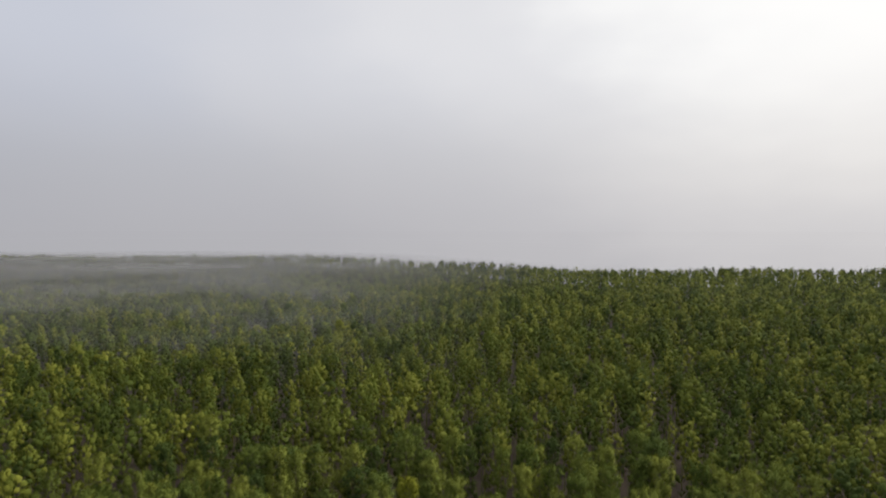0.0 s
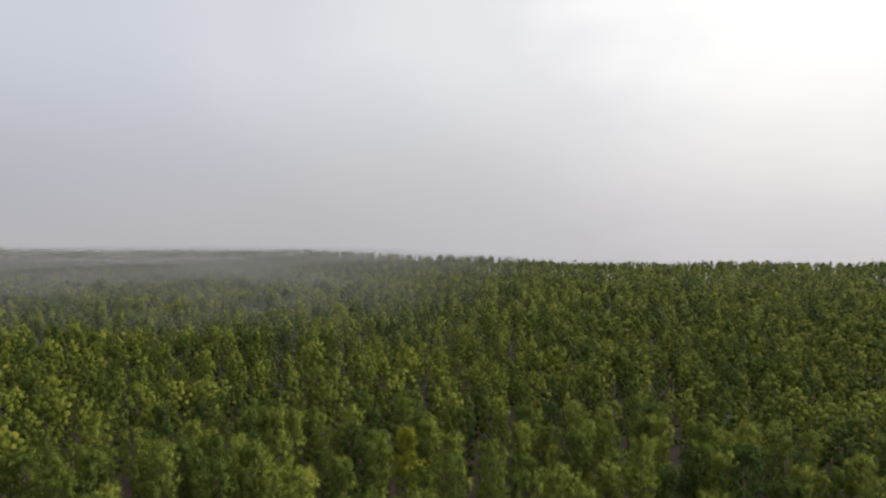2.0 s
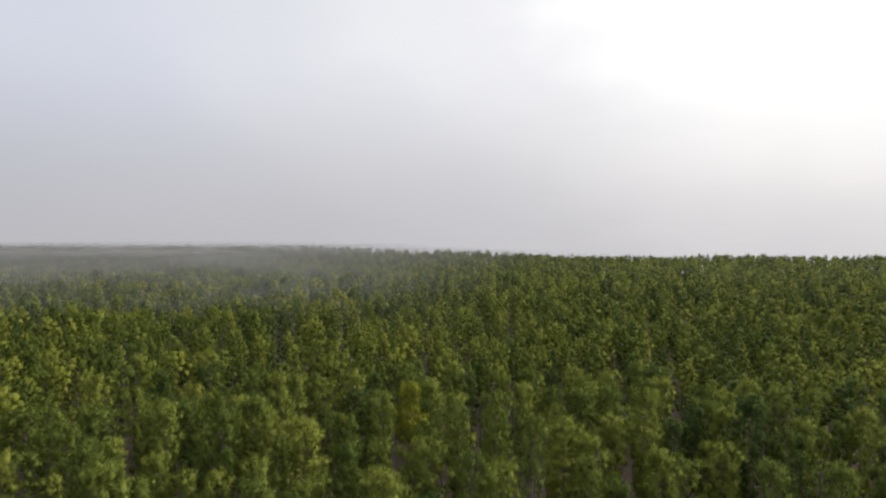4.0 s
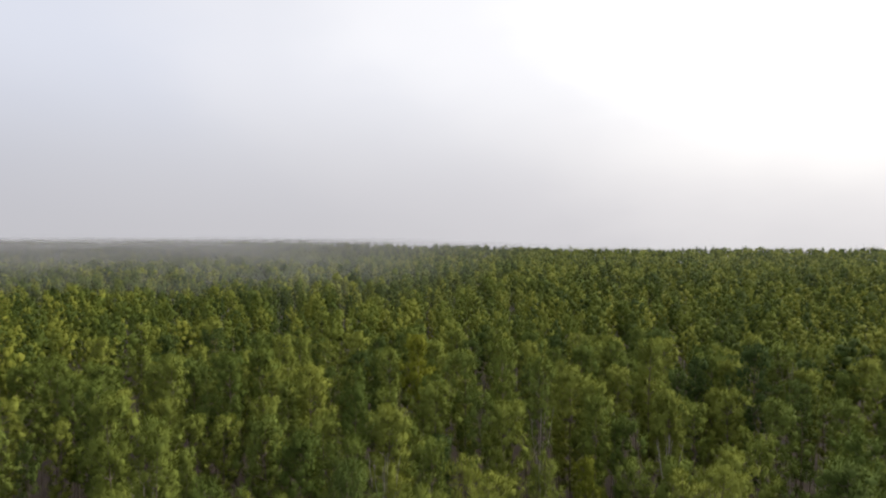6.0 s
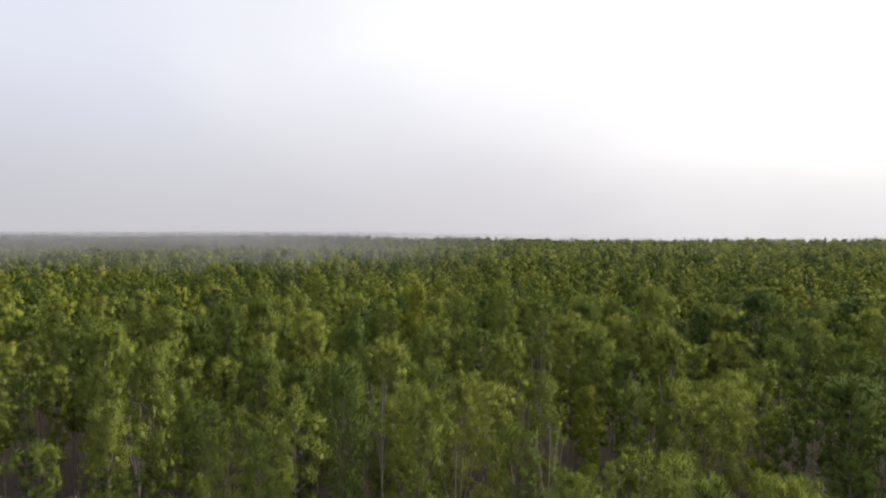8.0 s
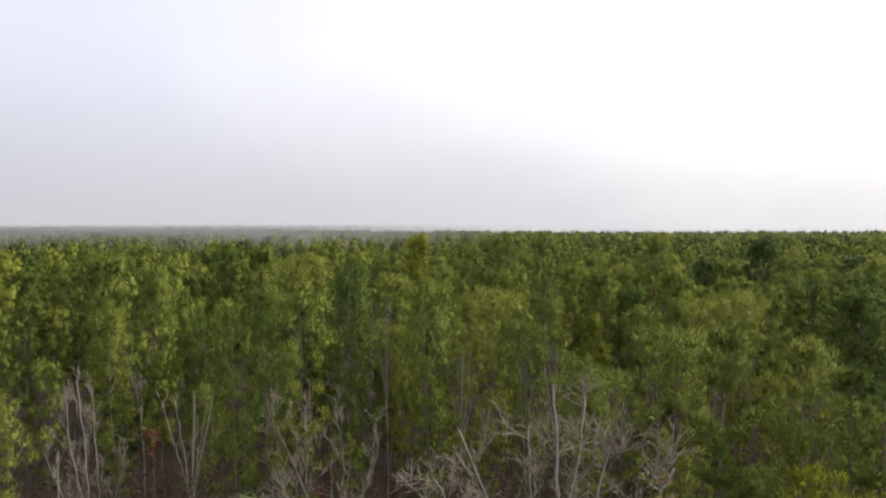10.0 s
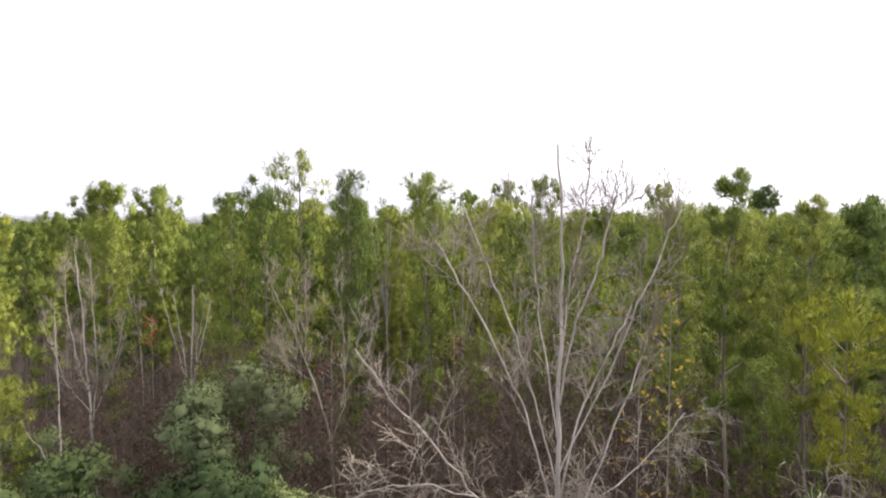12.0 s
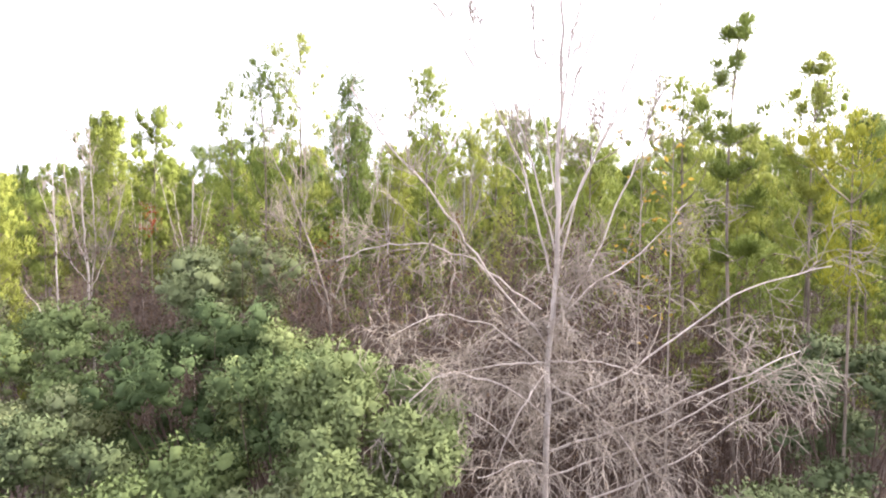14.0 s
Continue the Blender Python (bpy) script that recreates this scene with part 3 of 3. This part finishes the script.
    add("ShaderNodeOutputMaterial", i0=add("ShaderNodeMixShader", i0=much, i1=clear.outputs[0], i2=drop.outputs[0]).outputs[0])
    return m


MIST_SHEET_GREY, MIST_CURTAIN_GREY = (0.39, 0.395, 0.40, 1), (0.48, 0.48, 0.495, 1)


def grid_faces(nx, ny):
    k, j = np.meshgrid(np.arange(nx - 1), np.arange(ny - 1), indexing="ij")
    a = (k * ny + j).ravel()
    return np.concatenate([np.stack([a, a + ny, a + ny + 1], 1), np.stack([a, a + ny + 1, a + 1], 1)])


def mist_sheet(z, thick, seed):
    """A low layer of mist lying over the treetops of the further wood."""
    nx, ny = 60, 50
    side, y = np.meshgrid(np.linspace(-1, 1, nx), np.linspace(70, 445, ny), indexing="ij")
    x = side * (y * 0.9 + 30)
    lift = z + 0.3 * np.sin(x * 0.031 + seed) * np.sin(y * 0.043 + seed * 2)
    m = mist_material("low_mist", seed, thick, True)
    ob = new("mist", mesh_of("mist", np.stack([x.ravel(), y.ravel(), lift.ravel()], 1), grid_faces(nx, ny), m, True))
    tagged(ob, "low layer of white mist lying over the treetops", "mist", kind="stuff")


def mist_curtain(y, thick, seed, top=19.0):
    """A thin hanging drift of mist across the far forest, gone above the treetops."""
    nx, nz, half = 60, 4, 0.95 * y + 40
    x, z = np.meshgrid(np.linspace(-half, half if y < 320 else -0.12 * y, nx), np.linspace(0, top + 2, nz), indexing="ij")
    deep = y + 4 * np.sin(x * 0.021 + seed * 2.1) + 3 * np.sin(x * 0.053 + seed)
    m = mist_material("mist", seed, thick, False, top, 0.22 if y < 320 else -0.15)
    ob = new("mist", mesh_of("mist", np.stack([x.ravel(), deep.ravel(), z.ravel()], 1), grid_faces(nx, nz), m, True))
    tagged(ob, "thin torn drift of white mist over the treetops", "mist", kind="stuff")


# see through all the layers of mist
scene.cycles.transparent_max_bounces = 30
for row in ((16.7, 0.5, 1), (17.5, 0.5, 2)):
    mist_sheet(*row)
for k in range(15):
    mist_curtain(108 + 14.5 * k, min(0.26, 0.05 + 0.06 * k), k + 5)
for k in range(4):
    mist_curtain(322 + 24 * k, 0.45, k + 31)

# ---- bare trees, evergreens and brush at the edge of the wood ----
def side_branches(twigs, rng, line, radius, level, count, length, lift, droop):
    """Forks a limb into finer and finer twigs."""
    line = np.asarray(line, float)
    t = np.linspace(0, 1, len(line))
    for q in np.sort(rng.uniform(0.15, 1.0, count)):
        at = np.array([np.interp(q, t, line[:, c]) for c in range(3)])
        i = min(int(q * (len(line) - 1)), len(line) - 2)
        way = unit(line[i + 1] - line[i])
        out = unit(rng.normal(0, 1, 3))
        way = unit(way * 0.75 + out * 0.85 + np.array((0, 0, lift)))
        far = length * rng.uniform(0.45, 1.25) * (1.15 - 0.5 * q)
        steps = 5 if level > 1 else 4
        pts, w = [at], way
        for _ in range(steps - 1):
            w = unit(w + rng.normal(0, 0.22, 3) + np.array((0, 0, lift * 0.12 - droop * 0.28)))
            pts.append(pts[-1] + w * far / (steps - 1))
        r = radius * (1 - 0.55 * q) * 0.62
        tube(twigs, pts, np.linspace(max(r, 0.0062), 0.0038, steps), 4 if level > 1 else 3)
        if level > 0:
            side_branches(twigs, rng, pts, max(r, 0.006), level - 1, max(2, int(count * 0.62)), length * 0.55, lift, droop)


def bare_tree(name, seed, x, y, trunk_line, limbs, label, radius, count, length, lift, droop=0.0, level=2, mat=None, twig_mat=None):
    """A leafless tree; the trunk and limbs run through the given bends (x, y, z from the foot)."""
    rng = np.random.default_rng(seed)
    mat, twig_mat = mat or PALE_BARK, twig_mat or TWIG_BARK
    thing = new(name)
    thing.location = (x, y, 0)
    tagged(thing, label, "tree", "bare trees at the wood's edge")

    def bent(points):
        p = np.asarray(points, float)
        t = np.linspace(0, 1, len(p))
        s = np.linspace(0, 1, len(p) * 4)
        q = np.stack([np.interp(s, t, p[:, c]) for c in range(3)], 1)
        q[1:-1] = (q[:-2] + 2 * q[1:-1] + q[2:]) / 4
        q[1:] += rng.normal(0, 0.016, (len(q) - 1, 3))
        return q

    twigs = Soup()
    s = Soup()
    line = bent(trunk_line)
    tube(s, line, radius * (1 - np.linspace(0, 1, len(line)) ** 1.2 * 0.76), 9)
    part("trunk", s, mat, thing, smooth=True)
    side_branches(twigs, rng, line[len(line) // 3:], radius * 0.26, level, count, length * 0.85, lift, droop * 0.6)
    if droop:
        # hanging twigs about the middle of the trunk
        side_branches(twigs, rng, [p for p in line if 6.3 < p[2] < 10.5], radius * 0.2, level, 20, length * 0.9, lift * 0.3, droop * 1.5)
    for thick, points in limbs:
        s = Soup()
        line = bent(points)
        rising = line[-1, 2] - line[0, 2] > 2.5
        tube(s, line, np.linspace(max(thick * 0.42, 0.012), 0.0145 if rising and droop else 0.0095, len(line)), 6)
        part("limb", s, mat, thing, smooth=True)
        side_branches(twigs, rng, line, thick * (0.42 if rising and droop else 0.3), level, max(4, int(count * 0.95)) if rising else count, length * (0.72 if rising else 0.9),
                      lift + 0.3 * rising, droop * (not rising))
    part("twig_crown", twigs, twig_mat, thing, "fine pale grey leafless twigs")
    return thing


bare_tree("bare_tree", 3, 1.2, 9.0,
          [(0.1, 0, 0), (0.0, 0, 4), (0.0, 0.0, 6.5), (0.05, 0, 8.7), (0.17, 0, 10.7), (0.17, 0, 13.0), (0.2, 0.1, 14.8), (0.12, 0.1, 16.2)],
          [(0.042, [(0.02, 0, 10.2), (-0.37, -0.1, 11.7), (-0.9, -0.2, 12.9), (-1.4, -0.1, 13.8), (-1.9, 0.1, 14.6)]),
           (0.036, [(0.1, 0, 10.6), (-0.3, 0.3, 12.2), (-0.65, 0.4, 13.3), (-1.1, 0.5, 14.4), (-1.45, 0.5, 15.3)]),
           (0.040, [(0.17, 0, 11.9), (0.35, -0.2, 13.3), (0.68, -0.3, 14.1), (0.78, -0.3, 14.6), (0.95, -0.3, 15.3)]),
           (0.045, [(0.1, 0, 9.9), (0.55, 0.3, 11.6), (1.1, 0.5, 12.6), (1.55, 0.6, 13.5)]),
           (0.040, [(0.0, 0, 9.0), (-1.0, -0.4, 10.2), (-1.8, -0.6, 11.3), (-2.6, -0.7, 12.3), (-3.1, -0.8, 13.0)]),
           (0.045, [(0.0, 0, 8.0), (1.0, -0.3, 8.5), (2.0, -0.5, 9.3), (3.0, -0.7, 10.1), (4.1, -0.8, 10.4)]),
           (0.055, [(0.0, 0, 7.2), (1.2, -0.6, 7.9), (2.3, -1.0, 8.6), (3.4, -1.2, 9.2)]),
           (0.040, [(0.0, 0, 8.6), (-0.9, 0.3, 9.3), (-1.8, 0.3, 9.5), (-2.6, 0.2, 9.1)]),
           (0.036, [(0.0, 0, 7.8), (-0.9, -0.7, 8.6), (-1.7, -0.9, 8.8), (-2.3, -1.0, 8.3)]),
           (0.036, [(0.0, 0, 9.3), (1.0, 0.6, 10.0), (2.0, 0.9, 10.6), (2.7, 1.0, 11.4)]),
           (0.034, [(0.0, 0, 7.0), (-0.5, -1.0, 7.5), (-1.2, -1.4, 7.4)]),
           (0.050, [(0.05, 0, 6.2), (1.1, -0.3, 6.7), (2.2, -0.5, 7.4), (3.3, -0.6, 8.3)]),
           (0.036, [(0.05, 0, 6.6), (-0.7, 0.4, 7.4), (-1.5, 0.6, 7.9), (-2.2, 0.6, 8.7)]),
           (0.034, [(0.17, 0, 12.6), (0.3, 0.1, 13.8), (0.6, 0.2, 15.0), (0.7, 0.2, 16.0)]),
           (0.032, [(0.15, 0, 11.2), (-0.05, 0.3, 12.8), (-0.2, 0.4, 14.2), (-0.25, 0.4, 15.4)]),
           (0.034, [(0.1, 0, 10.6), (0.7, -0.4, 12.2), (1.2, -0.6, 13.6), (1.6, -0.7, 14.6), (1.8, -0.7, 15.1)]),
           (0.036, [(0.05, 0, 9.2), (0.9, 0.5, 10.4), (1.6, 0.8, 11.9), (2.0, 0.9, 13.0)]),
           (0.036, [(-0.1, 0, 9.6), (-1.2, -0.2, 10.4), (-2.0, -0.3, 10.7), (-2.8, -0.3, 10.65), (-3.4, -0.3, 10.4)]),
           (0.034, [(0.0, 0, 8.7), (-0.8, -0.4, 8.8), (-1.7, -0.5, 8.6)]),
           (0.034, [(0.0, 0, 8.75), (0.7, -0.4, 8.85), (1.5, -0.6, 8.65)]),
           (0.032, [(0.0, 0, 8.6), (-0.4, -0.6, 8.3), (-0.9, -0.8, 7.4), (-1.1, -0.8, 6.6)]),
           (0.032, [(0.0, 0, 8.4), (0.5, -0.6, 8.2), (1.1, -0.8, 7.7), (1.5, -0.9, 6.8)]),
           (0.046, [(0.05, 0, 6.8), (1.3, -0.5, 7.5), (2.4, -0.7, 8.3), (3.6, -0.8, 8.9)])],
          "tall leafless pale grey tree with tangled twigs before the pines", 0.064, 11, 1.45, 0.1, 0.62)
bare_tree("bare_tree", 8, -11.3, 16.8,
          [(0.3, 0, 0), (0.15, 0, 5), (0.0, 0, 8.0), (-0.1, 0, 10.0), (-0.2, 0, 11.5), (-0.4, 0, 14.1)],
          [(0.045, [(0.0, 0, 8.6), (0.12, 0.1, 10.2), (0.05, 0.1, 12.0), (0.0, 0.1, 13.8)]),
           (0.040, [(-0.05, 0, 9.4), (-0.45, 0, 10.9), (-0.7, 0, 12.2), (-0.8, 0.1, 13.6)]),
           (0.032, [(0.0, 0, 8.9), (0.4, 0.1, 9.9), (0.75, 0.1, 10.9), (1.0, 0.1, 12.0)]),
           (0.028, [(0.0, 0, 9.0), (-0.6, -0.2, 10.0), (-1.05, -0.2, 11.2), (-1.35, -0.2, 12.0)])],
          "slim white-barked leafless tree with upright stems", 0.05, 11, 1.25, 0.6, level=2, mat=PALE_BARK)
bare_tree("bare_tree", 13, -3.9, 16.2,
          [(0.15, 0, 0), (0.1, 0, 5), (0.05, 0, 8.4), (-0.45, 0, 10.2), (-1.1, 0, 11.8), (-1.8, 0.1, 13.3)],
          [(0.050, [(0.05, 0, 8.4), (0.45, 0.1, 9.6), (0.45, 0.1, 11.0), (0.35, 0.1, 12.5), (0.1, 0.1, 13.6)]),
           (0.030, [(-0.45, 0, 10.2), (-1.0, -0.3, 10.7), (-1.6, -0.4, 11.4)]),
           (0.030, [(0.45, 0.1, 9.9), (1.0, 0.2, 10.7), (1.4, 0.2, 11.8), (1.5, 0.2, 12.9)]),
           (0.026, [(-0.7, 0, 10.8), (-0.7, 0.2, 12.2), (-0.8, 0.3, 13.4)])],
          "forked leafless tree with grey-brown stems and fine twigs", 0.052, 10, 1.25, 0.5, level=2, mat=TWIG_BARK)
bare_tree("bare_sapling", 21, -11.0, 14.9, [(0.05, 0, 0), (0, 0, 5), (0, 0, 9), (-0.05, 0, 12.6)],
          [(0.016, [(0, 0, 7.9), (-0.4, 0, 8.5), (-0.9, 0, 9.2)]), (0.014, [(0, 0, 7.6), (0.4, 0, 7.2), (0.7, 0.1, 6.9)])],
          "thin leafless sapling with a pale straight stem", 0.04, 4, 0.6, 0.3, level=1)


def wood_bare(seed, x, y, top):
    """A leafless hardwood standing among the pines, forked into rising stems."""
    rng = np.random.default_rng(seed)
    fork = top * 0.68
    stems = []
    for k in range(5):
        az = k * 1.26 + rng.uniform(-0.4, 0.4)
        w = rng.uniform(0.5, 1.0)
        c, s = math.cos(az), math.sin(az)
        stems.append((0.05, [(0, 0, fork - rng.uniform(0, 1.0)), (0.3 * w * c, 0.3 * w * s, fork + 1.0), (0.7 * w * c, 0.7 * w * s, fork + 2.4),
                             (1.1 * w * c, 1.1 * w * s, top - rng.uniform(0, 0.7))]))
    bare_tree("bare_tree", seed, x, y, [(0, 0, 0), (0.1, 0, fork * 0.6), (0, 0, fork), (0.1, 0.1, top)], stems,
              "leafless grey-brown hardwood standing among the pines", 0.055, 9, 0.75, 0.5, level=1)


for seed, (x, y, top) in enumerate([(-3.4, 28.3, 15.0), (0.3, 23.4, 13.6), (4.7, 25.2, 13.4), (26.0, 46.4, 15.6), (-9.9, 20.4, 12.6), (-38.3, 69.9, 14.8),
                                  (31.4, 49.2, 14.6), (6.3, 36.4, 14.9), (-16.2, 28.6, 13.4), (13.5, 33.0, 14.2)]):
    wood_bare(40 + seed, x, y, top)


def evergreen(seed, x, y, top, wide, mat, label, lumps=26, many=12500, leaf=0.1):
    """A round evergreen broadleaf: forked stem and lumpy masses of small leaves with gaps between them."""
    rng = np.random.default_rng(seed)
    thing = new("evergreen_bush")
    thing.location = (x, y, 0)
    tagged(thing, label, "tree", "evergreens at the wood's edge")
    trunk, crown = Soup(), Soup()
    u = rng.normal(0, 1, (lumps, 3))
    u[:, 2] = np.abs(u[:, 2]) - 0.15
    u = unit(u)
    tier = np.where(np.arange(lumps) < lumps * 0.6, 0.0, 1.0)
    size = rng.uniform(0.14, 0.23, lumps) * wide
    centre = u * np.array((wide * 0.5, wide * 0.5, wide * 0.42)) * rng.uniform(0.7, 1.0, (lumps, 1)) * (1 + 0.15 * tier[:, None])
    centre[:, 2] += top - wide * 0.62 - tier * wide * 0.6
    centre[:, 2] = np.minimum(centre[:, 2], top - size * 0.8)
    tube(trunk, [(0, 0, 0), (0.05, 0, top * 0.25), (0, 0.05, top * 0.5)], [0.09, 0.075, 0.05], 7)
    for c in centre:
        foot = np.array((0, 0, top * rng.uniform(0.2, 0.48)))
        mid = (foot + c) / 2 + rng.normal(0, 0.12, 3)
        tube(trunk, [foot, mid, c], [0.03, 0.02, 0.008], 4)
    share = (size ** 2 / (size ** 2).sum() * many / 9).astype(int)
    for c, r, n in zip(centre, size, share):
        bud = unit(rng.normal(0, 1, (9, 3)) + (0, 0, 0.3))
        for way in bud:
            k = r * rng.uniform(0.38, 0.6)
            heart = c + way * r * 0.68 * np.array((1, 1, 0.8))
            puff(crown, heart, k * 0.5, rng, way * 0.5 + (0, 0, 0.4), 1, 0.9)
            w = unit(rng.normal(0, 1, (n, 3)) + way * 0.6 + (0, 0, 0.3))
            spot = heart + w * (k * rng.uniform(0.65, 1.1, (n, 1)))
            leaves(crown, spot, rng, leaf, leaf * 0.5, w * 0.6 + way * 0.5 + np.array((0, 0, 0.45)))
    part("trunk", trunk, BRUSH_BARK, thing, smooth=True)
    part("crown", crown, mat, thing)
    return thing


GREEN = "bushy evergreen broadleaf with rounded bright green leaf masses"
DULL = "grey-green evergreen broadleaf bush in the shade of the pines"
BUSHES = [(-6.4, 12.9, 3.8), (-4.1, 12.5, 3.2), (-1.9, 9.3, 2.5), (-10.4, 14.2, 3.4), (-6.4, 16.0, 3.8), (-5.2, 8.9, 2.8),
          (-2.9, 8.0, 2.0), (6.2, 9.8, 2.8), (-13.6, 15.8, 3.4), (-7.9, 9.8, 2.8), (-9.3, 12.0, 2.8), (-1.35, 7.7, 2.0), (-3.6, 10.4, 2.6), (8.7, 12.2, 3.0)]
TOPS = [9.7, 9.0, 9.2, 9.2, 11.3, 7.4, 7.3, 6.6, 9.6, 7.5, 7.9, 8.7, 8.9, 8.9]
for k, ((x, y, w), top) in enumerate(zip(BUSHES, TOPS)):
    dull = k in (4, 6, 7, 9, 10, 13)
    evergreen(k + 1, x, y, top, w, LEAVES_DULL if dull else LEAVES, DULL if dull else GREEN)


def sprig(name, seed, x, y, top, low, wide, many, leaf, mat, label):
    """A thin young tree that still carries some coloured leaves."""
    rng = np.random.default_rng(seed)
    thing = new(name)
    thing.location = (x, y, 0)
    tagged(thing, label, "tree")
    stem, crown, spots = Soup(), Soup(), []
    tube(stem, [(0.1, 0, 0), (0, 0, top * 0.5), (0.03, 0, top)], [0.035, 0.025, 0.006], 5)
    for z in np.linspace(low, top - 0.1, 16):
        az = rng.uniform(0, 6.283)
        far = wide * 0.5 * rng.uniform(0.4, 1.0)
        end = np.array((math.cos(az) * far, math.sin(az) * far, z + far * 0.5))
        tube(stem, [(0.01, 0, z), end * (0.55, 0.55, 1) + (0, 0, -0.1 * far), end], [0.009, 0.006, 0.003], 3)
        for q in rng.uniform(0.3, 1.0, max(1, many // 16)):
            spots.append(np.array((0, 0, z)) * (1 - q) + end * q + rng.normal(0, 0.06, 3))
    leaves(crown, np.array(spots), rng, leaf, leaf * 0.55)
    part("stem", stem, TWIG_BARK, thing)
    part("foliage", crown, mat, thing)


GOLD_LABEL = "thin young tree with a few hanging golden leaves"
RUST_LABEL = "small young tree with rust-red autumn leaves under the pines"
sprig("golden_sapling", 31, 3.6, 11.6, 13.2, 8.5, 1.6, 70, 0.13, LEAVES_GOLD, GOLD_LABEL)
sprig("golden_sapling", 32, 4.5, 12.2, 13.4, 10.2, 1.3, 60, 0.13, LEAVES_GOLD, GOLD_LABEL)
sprig("rust_sapling", 33, -10.9, 19.6, 11.6, 10.5, 0.8, 120, 0.10, LEAVES_RUST, RUST_LABEL)
sprig("rust_sapling", 34, -0.2, 17.6, 11.4, 10.4, 0.7, 80, 0.10, LEAVES_RUST, RUST_LABEL)
sprig("rust_sapling", 35, -4.2, 17.9, 10.9, 8.5, 1.6, 110, 0.10, LEAVES_RUST, RUST_LABEL)


def brush():
    """Thicket of bare brown saplings under the edge of the wood."""
    rng = np.random.default_rng(77)
    stems, dead = Soup(), []
    for k in range(4300):
        x, y = rng.uniform(-14, 13), rng.uniform(9.5, 27)
        tall = k < 620
        if tall:
            x, y = rng.uniform(-14, 4.6), rng.uniform(13.2, 19.0)
            if -3.0 < x < 0.2 and rng.random() < 0.75:
                continue
        elif k > 2300:
            x, y = rng.uniform(-30, 27), rng.uniform(12, 37)
            if -13 < x < 12 and y < 24:
                continue
        if x > 5.5 and y < 10.2 or y < 10.5 and x < -1 or min(math.hypot(x - bx, y - by) / w for bx, by, w in BUSHES) < 0.62:
            continue
        h = rng.uniform(4.0, 9.6) * (0.8 + 0.2 * min(1, (y - 8) / 6))
        if y < 12:
            h *= 0.8
        if tall:
            h = rng.uniform(8.2, 11.6)
        lean = rng.normal(0, 0.17, 2)
        p = [(x + lean[0] * h * t, y + lean[1] * h * t + rng.normal(0, 0.08), h * t) for t in (0, 0.35, 0.7, 1.0)]
        p[2] = (p[2][0] + rng.normal(0, 0.25), p[2][1], p[2][2])
        tube(stems, p, [0.017, 0.013, 0.009, 0.004], 3)
        for _ in range(28 if tall else 8):
            q = rng.uniform(0.55 if tall else 0.3, 0.98)
            az, far = rng.uniform(0, 6.283), rng.uniform(0.3, 1.2) * (1.5 - q)
            a = np.array((x + lean[0] * h * q, y + lean[1] * h * q, h * q))
            b = a + (math.cos(az) * far, math.sin(az) * far, far * rng.uniform(0.5, 1.4))
            tube(stems, [a, b], [0.008, 0.003], 3)
            if rng.random() < 0.6:
                for _ in range(3):
                    dead.append(a + (b - a) * rng.uniform(0.2, 1.0) + rng.normal(0, 0.05, 3))
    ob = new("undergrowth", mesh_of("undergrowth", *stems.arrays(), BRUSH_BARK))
    tagged(ob, "thicket of thin bare brown saplings beneath the pines", "undergrowth", kind="stuff")
    s = Soup()
    leaves(s, np.array(dead), rng, 0.11, 0.06)
    verts, faces = s.arrays()
    ob = new("withered_leaves", mesh_of("withered_leaves", verts, faces, LEAVES_DEAD, plant=np.repeat(rng.random(len(verts) // 4), 4)))
    tagged(ob, "withered brown leaves clinging to the thicket", "leaves", kind="stuff")


brush()
